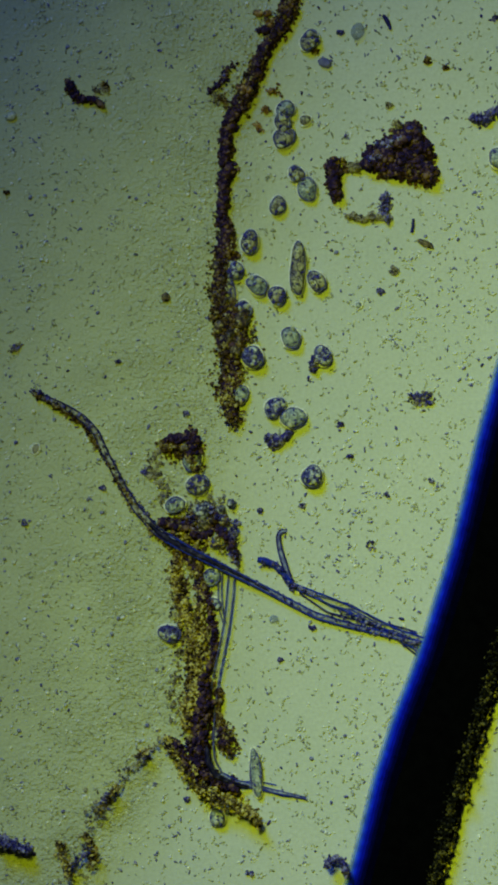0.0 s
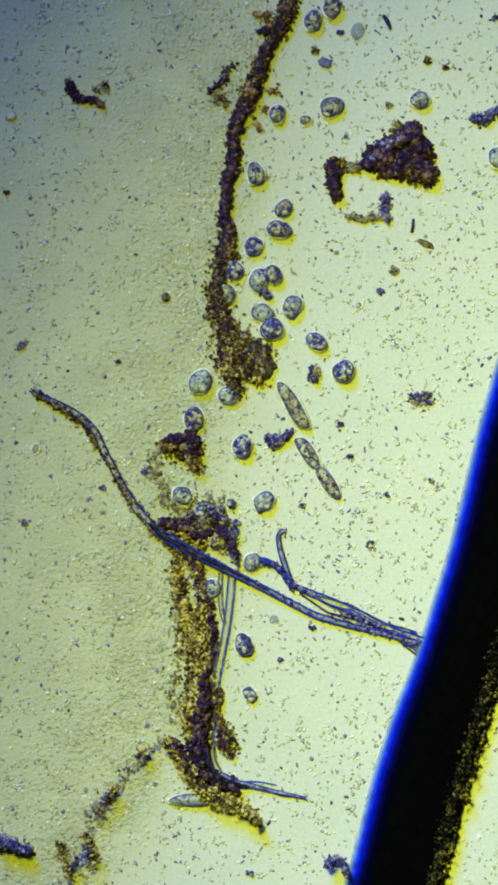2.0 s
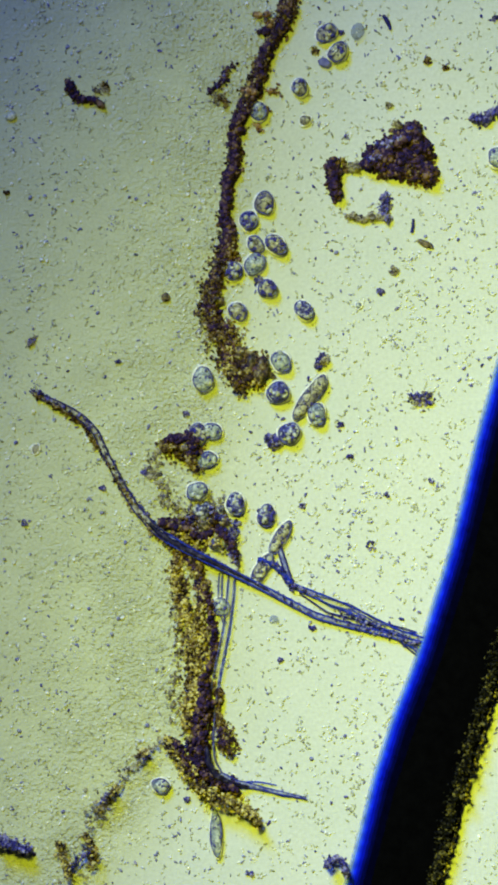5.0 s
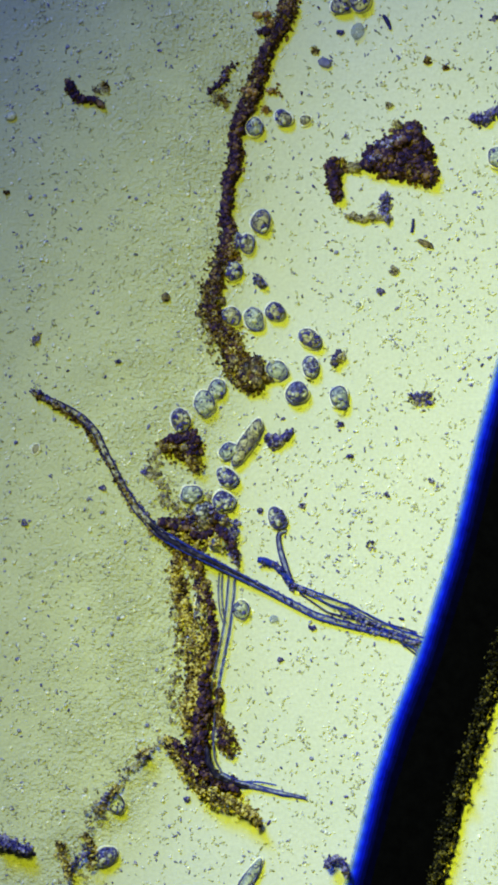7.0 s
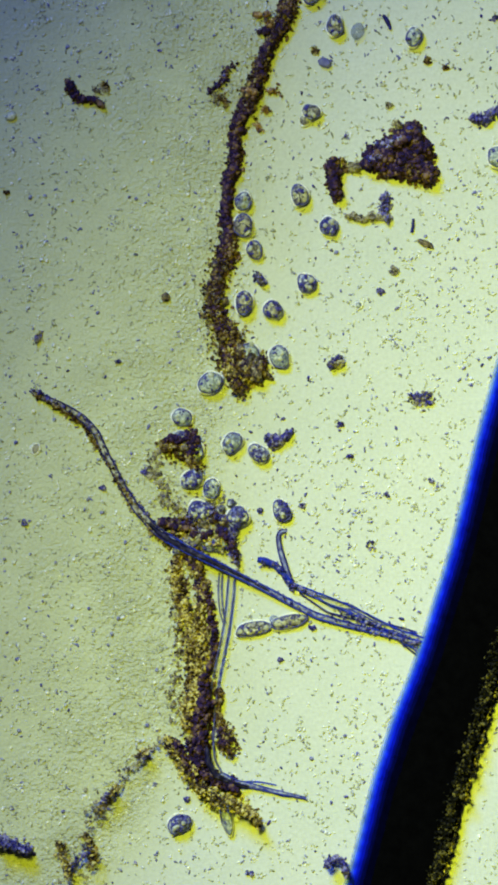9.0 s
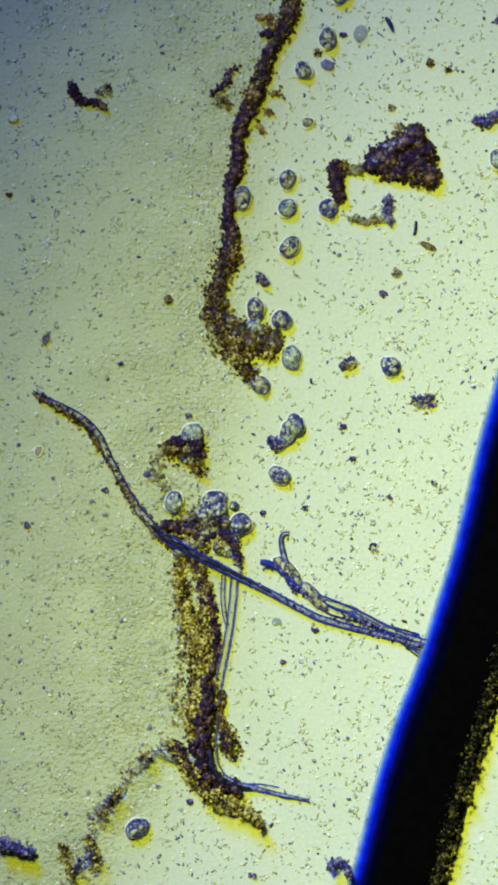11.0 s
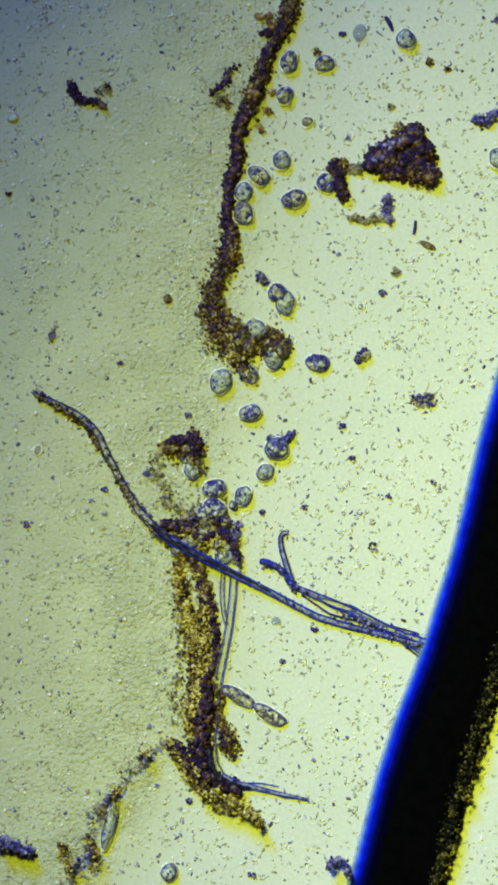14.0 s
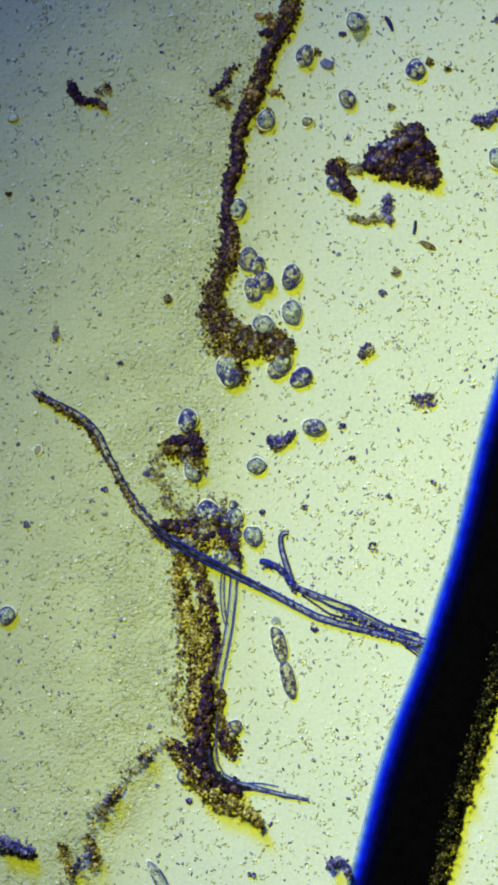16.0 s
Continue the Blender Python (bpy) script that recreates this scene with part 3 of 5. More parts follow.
def beside(points, side, thick):
    """A line that runs along another, off to one side by a share of its radius."""
    rows = np.array(points, float)
    way = np.gradient(rows[:, :2], axis=0)
    way /= np.linalg.norm(way, axis=1)[:, None]
    return [(x - wy * side * r, y + wx * side * r, min(thick, 0.4 * r), z + 0.75 * r) for (x, y, r, z), (wx, wy) in zip(rows, way)]


def sheathed(points, core, thick=1.8, edge=HAIR):
    """A hair with a pale core and a dark edge along each side."""
    return [("core", core, points), ("edge", edge, beside(points, -0.95, thick)), ("edge", edge, beside(points, 0.95, thick * 0.8))]


hair("long_hair", (350, 985), sheathed([(53, 690, 2.5, 4), (70, 702, 4.2, 6), (100, 714, 5, 7), (128, 728, 5, 7), (152, 745, 5.6, 8), (172, 768, 5.6, 8), (185, 800, 5.6, 8), (205, 838, 5.6, 8), (222, 870, 5.8, 8), (245, 905, 6.5, 10),
                                        (275, 938, 7, 12), (300, 955, 7.5, 16)], BROWNISH, 1.5)
     + sheathed([(296, 952, 8, 16), (330, 972, 6.5, 18), (370, 992, 5.6, 20), (420, 1018, 4.6, 16), (470, 1043, 4.6, 11), (520, 1070, 4.8, 9), (560, 1090, 5, 9), (610, 1105, 4.5, 8), (680, 1122, 3.5, 8), (750, 1142, 2.5, 8)], BLUISH, 1.7, EDGE)
     + [("dark_stretch", BLACKISH, [(250, 912, 3, 12), (275, 938, 5, 16), (300, 956, 6.5, 20), (340, 978, 5.5, 23), (400, 1006, 4.2, 21), (440, 1027, 3, 16), (490, 1054, 2.4, 12), (545, 1082, 1.6, 11)])],
     "long dark blue hair lying bent across the slide",
     [("brown_crumb", BROWN, [(60, 700, 3), (105, 720, 6), (150, 755, 6), (180, 800, 6), (215, 862, 6), (270, 940, 8), (310, 970, 10)], 1.3),
      ("blue_crumb", VIOLET, [(56, 690, 4), (100, 712, 5), (150, 742, 5), (172, 768, 5), (205, 832, 5), (245, 898, 6), (300, 950, 9)], 0.8),
      ("blue_crumb", VIOLET, [(300, 950, 9), (400, 1005, 7), (560, 1090, 6), (745, 1140, 6)], 0.7)])
def frayed(x0, y0, x1, y1, seed):
    """A thin loose thread that wavers between two places."""
    rng = np.random.default_rng(seed)
    return [(x0 + (x1 - x0) * k / 8 + rng.normal(0, 3), y0 + (y1 - y0) * k / 8 + rng.normal(0, 5), 1.3, 6 + rng.uniform(0, 5)) for k in range(9)]


hair("branched_hair", (515, 1035), sheathed([(515, 1035, 4, 8), (545, 1048, 5, 7), (590, 1066, 6, 7), (640, 1088, 6, 7), (700, 1118, 5, 7), (760, 1136, 4, 7)], GLASSY, 1.5, EDGE) + [
    ("fray", EDGE, frayed(540 + 25 * k, 1050 + 10 * k, 745, 1128 + 12 * k, 30 + k)) for k in range(4)] + [
    ("root", EDGE, [(456, 991, 4, 7), (466, 992, 7, 7), (478, 997, 5.5, 7), (490, 1003, 6, 8), (505, 1018, 5, 9), (516, 1036, 6, 9)]),
    ("fray", HAIR, [(530, 1050, 1.6, 5), (580, 1085, 1.8, 6), (640, 1100, 1.8, 6), (700, 1130, 1.6, 6), (745, 1166, 1.4, 6)]),
    ("fray", HAIR, [(560, 1055, 1.4, 5), (620, 1070, 1.5, 6), (670, 1100, 1.5, 6), (740, 1120, 1.4, 6)])]
    + sheathed([(507, 941, 2.2, 5), (499, 938, 2.8, 5), (493, 944, 3, 5), (492, 955, 3.5, 5), (496, 975, 4, 6), (505, 1005, 4.5, 8), (516, 1035, 4, 9)], BLUISH, 1.6),
    "short dark hair with a branching end",
    [("blue_crumb", VIOLET, [(462, 993, 8), (490, 1002, 6), (515, 1035, 7), (560, 1056, 5)], 1.2), ("blue_crumb", VIOLET, [(600, 1080, 12), (680, 1115, 10), (745, 1140, 8)], 0.8)])
FILAMENT = [(410, 1018, 6, 8), (407, 1060, 6, 8), (401, 1110, 6, 8), (392, 1155, 6, 8), (382, 1205, 6, 8), (375, 1260, 6, 9), (372, 1310, 6, 9), (374, 1345, 6, 10), (388, 1370, 6, 10), (415, 1384, 5, 9), (450, 1392, 4, 7),
            (490, 1402, 3, 6), (545, 1414, 2, 5)]
hair("clear_filament", (385, 1200), sheathed(FILAMENT[:5], GLASSY, 1.7, RIM) + [("edge", RIM, beside(FILAMENT[4:9], -0.95, 1.8)), ("edge", RIM, beside(FILAMENT[4:9], 0.95, 1.4))]
     + sheathed([(391, 1014, 3, 6), (389, 1050, 3.5, 6), (392, 1085, 3, 7), (398, 1105, 2.5, 8)], GLASSY, 1.3, RIM)
     + sheathed(FILAMENT[8:], BLUISH, 0.9, EDGE) + [("root", BLACKISH, [(366, 1318, 3, 34), (368, 1345, 5.5, 42), (382, 1370, 5.5, 40), (412, 1386, 4.5, 26), (445, 1394, 2, 8)]),
                                              ("fray", EDGE, [(430, 1384, 1.3, 6), (460, 1384, 1.2, 6), (490, 1390, 0.9, 5)]), ("fray", EDGE, [(465, 1396, 1.1, 6), (500, 1410, 1.1, 6), (540, 1411, 0.8, 5)])],
     "clear filament with dark edges, bent at its foot")

fibre = new("thick_fibre")
fibre.location = at(760, 1120)
fibre.empty_display_size = 0.05
LEFT = ((520, 915), (600, 894), (650, 879), (700, 864), (800, 836), (900, 813), (1000, 788), (1050, 773), (1100, 757), (1150, 742), (1200, 725), (1300, 686), (1400, 654), (1500, 629), (1568, 611), (1790, 545))
WIDE = ((520, 150), (1200, 151), (1300, 160), (1400, 163), (1500, 162), (1790, 164))
AXIS = [(x + 99, y, 77, 17) for y, x in LEFT]
CORE = []
for y, x in LEFT:
    wide = np.interp(y, *zip(*WIDE)) - 33
    CORE.append((x + 33 + wide / 2, y + 0.15 * wide, wide * 0.48, 27))
put("shaft", tube(CORE, FIBRE, "shaft", 32, 8.0, 0.24, 0.012, 77, (760, 1120)), fibre)
# Nested tints paint the blue colour fringe that light leaves along the edge.
FRINGE = [(83.5, 15, 6, 0.4, (0.30, 0.50, 0.95), 0.75), (80, 15, 8, 0.5, (0.10, 0.25, 0.9), 0.6), (76.5, 15, 11, 0.55, (0.02, 0.07, 0.95), 0.4), (73, 15, 14, 0.55, (0.005, 0.018, 0.75), 0.15), (69.5, 15, 17, 0.55, (0.002, 0.006, 0.40), 0.1), (65, 15, 20, 0.5, (0.0015, 0.003, 0.14), 0.1),
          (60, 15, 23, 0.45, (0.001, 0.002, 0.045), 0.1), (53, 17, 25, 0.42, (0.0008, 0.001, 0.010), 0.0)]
for off, r, z, squash, tint, see in FRINGE:
    fringe = speckled("blue_fringe", [(0.0, tint), (1.0, tint)], see, 0.9, 60.0, 0.003, 0.0)
    put("blue_edge", tube([(x - off * 0.955, y - off * 0.296, r, z) for x, y, _, _ in AXIS], fringe, "blue_edge", 14, 8.0, squash, 0.02, 78, (760, 1120)), fibre, label="blue light fringe painted along the fibre")
FLANK = [(x + r * 0.93, y + r * 0.28) for x, y, r, _ in CORE[6:]]
for name, mat, off, wide, per, sizes, z in (("flaky_edge", FIBRE, -2, 9, 2.0, (2.5, 5.5), 14), ("tan_edge", GILT, -1, 7, 3.2, (1.5, 3.6), 18), ("worn_flank", FLECK, -15, 18, 3.4, (1.4, 3.2), 34)):
    rng = np.random.default_rng(81)
    put(name, mesh_of(name, *lumps(rng, [(x - 760, y - 1120, z + h, r) for x, y, h, r in heap(rng, [(x + off, y, wide) for x, y in FLANK], per, sizes, 8)]), mat, False), fibre)
tagged(fibre, "thick black fibre lying across the slide", "fibre")


# ---- bacteria strewn over the slide ----
def strewn(name, mat, count, where, sizes, long, label, seed, together=0.0, flat=0.85):
    """Small grains or rods on the slide: where gives the chance of one at a place."""
    rng = np.random.default_rng(seed)
    verts, faces, made = [], [], 0
    while made < count:
        if made and rng.uniform() < together:
            x, y = x + rng.normal(0, 6), y + rng.normal(0, 6)
        else:
            x, y = rng.uniform(-40, 922), rng.uniform(-40, 1608)
            if rng.uniform() > where(x, y):
                continue
        r, stretch, a = rng.uniform(*sizes), rng.uniform(*long), rng.uniform(0, math.pi)
        v = COARSE[0] * (1 + rng.uniform(-0.15, 0.15, (12, 1))) * (r * stretch, r, r * flat)
        v = np.stack([v[:, 0] * math.cos(a) - v[:, 1] * math.sin(a), v[:, 0] * math.sin(a) + v[:, 1] * math.cos(a), v[:, 2]], 1)
        verts.append((v + (x - 441, 784 - y, r * 0.35)) * MM)
        faces.append(COARSE[1] + 12 * made)
        made += 1
    tagged(new(name, mesh_of(name, np.concatenate(verts), np.concatenate(faces), mat)), label, "bacteria", kind="stuff")


def edge_of_film(y):
    return np.interp(y, [0, 200, 450, 700, 950, 1300, 1600], [480, 410, 375, 350, 310, 310, 120])


def left_of(x, y):
    d = edge_of_film(y) - x
    return 0.0 if d < -10 else 0.12 + 0.88 * math.exp(-max(d, 0) / 60) + 0.12 * (y > 700)


def right_of(x, y):
    d = x - edge_of_film(y)
    if d < 20 or x - 882 > -0.31 * (y - 1330) - 10:
        return 0.0
    return 0.12 + 0.5 * min(1, max(0, (x - 480) / 250)) + 0.3 * (y > 800) + 0.8 * math.exp(-((x - 640) ** 2 + (y - 960) ** 2) / 9000)


strewn("bacteria_film", GRAIN, 8000, left_of, (1.1, 2.2), (1.0, 3.0), "dense pale grains of bacteria in the cloudy film", 51, 0.35, 0.6)
strewn("bacteria_rods", RODS, 3300, right_of, (1.3, 2.3), (1.1, 2.7), "short blue-grey rods of bacteria on the clear slide", 52, 0.5)
strewn("bacteria_dots", RODS, 240, lambda x, y: 0.5 * (left_of(x, y) > 0) + 0.12 * (right_of(x, y) > 0), (2.4, 4.0), (1.0, 1.4), "round grey dots of bacteria in the film", 54)
strewn("bacteria_specks", VIOLET, 130, lambda x, y: 0.5 * (right_of(x, y) > 0) + 0.10 * (left_of(x, y) > 0), (1.8, 3.2), (1.0, 2.2), "scattered dark blue specks of bacteria", 53)


# ---- swimming cells ----
def outline(seed):
    """How far a cell's edge bulges at each angle."""
    rng = np.random.default_rng(seed)
    size, turn = rng.uniform(0.01, 0.085, 5) * (1, 1, 0.8, 0.5, 0.4), rng.uniform(0, 6.3, 5)
    return lambda a: 1 + sum(size[k] * np.cos((k + 1) * a + turn[k]) for k in range(5))


def ring(length, width, thick, z, mat, name, edge, flat=1.0, sides=6, steps=36):
    verts, faces = [], []
    for i in range(steps):
        a = 2 * math.pi * i / steps
        c, s, n = math.cos(a) * edge(a), math.sin(a) * edge(a), Vector((math.cos(a) / length, math.sin(a) / width, 0)).normalized()
        r = thick * (1 + 0.35 * math.cos(2 * a + length))
        for k in range(sides):
            b = 2 * math.pi * k / sides
            verts.append((length * c + n.x * r * math.cos(b), width * s + n.y * r * math.cos(b), z + r * flat * math.sin(b)))
            faces.append((i * sides + k, i * sides + (k + 1) % sides, (i + 1) % steps * sides + (k + 1) % sides, (i + 1) % steps * sides + k))
    return mesh_of(name, np.array(verts) * MM, faces, mat)


rng_shapes = np.random.default_rng(9)
GRANULE = [mesh_of("granule", COARSE[0] * (1 + rng_shapes.uniform(-0.25, 0.25, (12, 1))) * MM, COARSE[1], INNER) for _ in range(3)]
DROP = mesh_of("vacuole", FINE[0] * MM, FINE[1], VACUOLE)
CELLS = "cells swimming in the water"


def filled(root, rng, length, width, high, dark, pale, big=1.0, shift=0.0):
    """Granules and vacuoles inside a cell, near its upper side."""
    for k in range(dark + pale):
        a, d = rng.uniform(0, 2 * math.pi), rng.uniform(0.05, 0.74) ** 0.5
        is_dark = k < dark
        ob = put("granule" if is_dark else "vacuole", GRANULE[k % 3] if is_dark else DROP, root)
        r = (rng.uniform(1.7, 5.2) if is_dark else rng.uniform(4.0, 6.5)) * big
        ob.location = ((shift + length * d * math.cos(a)) * MM, width * d * math.sin(a) * MM, (high * (0.5 + 0.42 * (1 - d * d) ** 0.5)) * MM)
        ob.rotation_euler = rng.uniform(0, 6, 3)
        ob.scale = (r, r * rng.uniform(0.7, 1.0), r * 0.7)


def body_part(root, length, width, high, mat, seed, shift=0.0, blunt=1.0):
    edge = outline(seed)
    v = SMOOTH[0].copy()
    v[:, 0] = np.sign(v[:, 0]) * np.abs(v[:, 0]) ** blunt
    bulge = edge(np.arctan2(v[:, 1], v[:, 0]))
    v = np.stack([v[:, 0] * length * bulge + shift, v[:, 1] * width * bulge, (v[:, 2] + 1) * high / 2], 1)
    put("body", mesh_of("body", v * MM, SMOOTH[1], mat), root)
    put("membrane", ring(length * 0.95, width * 0.95, 1.9, high * 0.6, RIM, "membrane", edge), root).location.x = shift * MM
    # this outer ring paints the light halo round the cell
    put("pellicle", ring(length + 1.5, width + 1.5, 1.9, high * 0.16, HALO, "pellicle", edge, 0.5), root, label="pale ring painted for the bright light halo").location.x = shift * MM


def cell(length, width, look_of, seed):
    """A rounded cell. look_of: clear, olive, grainy or dark."""
    scale = 1.0 if look_of in ("grainy", "dark") else 0.95
    length, width = length * scale, width * scale
    rng = np.random.default_rng(seed)
    root = new("cell")
    root.empty_display_size = 0.01
    high = width * 1.2
    body_part(root, length, width, high, {"clear": BODY, "olive": OLIVE, "grainy": GRAINY, "dark": OLIVE}[look_of], seed)
    dark, pale = {"clear": (7, 2), "olive": (9, 2), "grainy": (20, 3), "dark": (30, 2)}[look_of]
    filled(root, rng, length, width, high, dark, pale)
    return tagged(root, {"clear": "clear grey oval cell with a dark rim", "olive": "olive-brown oval cell with a dark rim", "grainy": "grey oval cell full of dark granules",
                         "dark": "dark granular cell, almost opaque"}[look_of], "cell", CELLS)


def rod_cell(length, width, seed, links=1, mat=OLIVE):
    """A long cell, single or of two joined end to end."""
    rng = np.random.default_rng(seed)
    root = new("rod_cell")
    root.empty_display_size = 0.01
    for k in range(links):
        shift = (2 * k - links + 1) * length * 0.97
        body_part(root, length, width, width * 1.2, mat, seed + k, shift, 0.55 if links == 1 else 1.12)
        for j in range(5):
            ob = put("vacuole", DROP, root)
            r = rng.uniform(0.35, 0.5) * width
            ob.location = ((shift + (j - 2) * length * 0.34) * MM, rng.uniform(-2, 2) * MM, width * 0.9 * MM)
            ob.scale = (r * 1.2, r, r * 0.6)
        filled(root, rng, length, width, width * 1.2, 18 if links == 2 else 12, 0, 0.8, shift)
    return tagged(root, "long rod-shaped cell with a row of vacuoles" if links == 1 else "two long cells joined end to end", "cell", CELLS)


def round_speck(x, y, length, width, turn, mat, text, ringed=True):
    """A small rounded body lying still, with a painted light halo where ringed."""
    root = new("round_speck")
    root.matrix_world = Matrix.Translation(at(x, y)) @ pose(0, 0, 0, 0, 0, turn)
    root.empty_display_size = 0.01
    seed = int(x + 3 * y)
    edge = outline(seed)
    v = FINE[0] * (1 + np.random.default_rng(seed).uniform(-0.05, 0.05, (len(FINE[0]), 1)))
    bulge = edge(np.arctan2(v[:, 1], v[:, 0]))
    v = np.stack([v[:, 0] * length * bulge, v[:, 1] * width * bulge, (v[:, 2] + 1) * width * 0.6], 1)
    put("body", mesh_of("body", v * MM, FINE[1], mat), root)
    if ringed:
        put("pellicle", ring(length + 1, width + 1, 1.5, width * 0.5, HALO, "pellicle", edge, 0.5), root, label="pale ring painted for the bright light halo")
    tagged(root, text + " on the slide", "speck", "specks on the slide")


round_speck(540, 214, 10, 9, 20, OLIVE, "round pale speck with a painted white halo")
round_speck(293, 527, 9, 8, 70, LUMP, "round reddish brown speck", False)
round_speck(63, 795, 9, 6, 70, PALE, "oval reddish speck with a painted white halo")
round_speck(20, 206, 10, 8, 30, GRAIN, "faint pale round speck", False)
round_speck(576, 112, 13, 9, 160, HAZE_VIOLET, "soft violet oval speck", False)
round_speck(633, 56, 17, 12, 80, HAZE_GREY, "faint grey oval shape", False)
round_speck(753, 432, 17, 6, -25, LUMP, "orange-brown oblong speck", False)
round_speck(484, 1097, 9, 7, 10, HAZE_GREY, "faint grey round shape", False)
round_speck(635, 541, 6, 5, 40, BODY, "small clear bead")
DRIFTER = clump("sediment_speck", (60, 603), [("violet_crust", VIOLET, [(55, 603, 6), (66, 604, 6)], 1.6, (2, 4), 7), ("tan_crust", PALE, [(55, 605, 6), (66, 602, 6)], 1.6, (2, 4), 7)],
                "small blue-grey speck drifting over the film", "speck", 150, "specks on the slide")


def granule_cluster(seed, size):
    return clump("granule_cluster", (0, 0), [("violet_crust", VIOLET, [(-size, size * 0.5, size * 0.6), (0, -size * 0.2, size * 0.8), (size, -size * 0.4, size * 0.5)], 3.0, (2, 4), size),
                                            ("tan_crust", PALE, [(-size * 0.7, 0, size * 0.7), (size * 0.8, size * 0.4, size * 0.6)], 2.5, (2, 4), size)],
                 "loose cluster of violet and pale granules drifting in the water", "cluster", seed)


# ---- what moves ----
def drift(thing, rows):
    """Rows of seconds, x, y and degrees on the plan, for a piece of sediment."""
    walk(thing, [(t, Matrix.Translation(at(x, y)) @ pose(0, 0, 0, 0, 0, turn)) for t, x, y, turn in rows])


def swim(thing, rows, turns=(), depth=6.0):
    """Rows of seconds, x and y in the field of view, at a height over the slide; a cell slowly turns to where it swims unless turns are given."""
    poses, heading = [], float(np.random.default_rng(int(rows[0][1] * 7 + rows[0][2])).uniform(0, 180))
    for k, (t, x, y) in enumerate(rows):
        ahead = rows[min(k + 1, len(rows) - 1)]
        dx, dy = ahead[1] - x, y - ahead[2]
        if turns:
            heading = float(np.interp(t, [a for a, _ in turns], [b for _, b in turns]))
        elif dx * dx + dy * dy > 300:
            off = (math.degrees(math.atan2(dy, dx)) - heading + 90) % 180 - 90
            heading += max(-40, min(40, off * 0.6))
        if t > 11:
            x, y = x - 4, y - 3
        poses.append((t, Matrix.Translation(at(x, y, depth)) @ pose(0, 0, 0, 0, 0, heading)))
    walk(thing, poses)


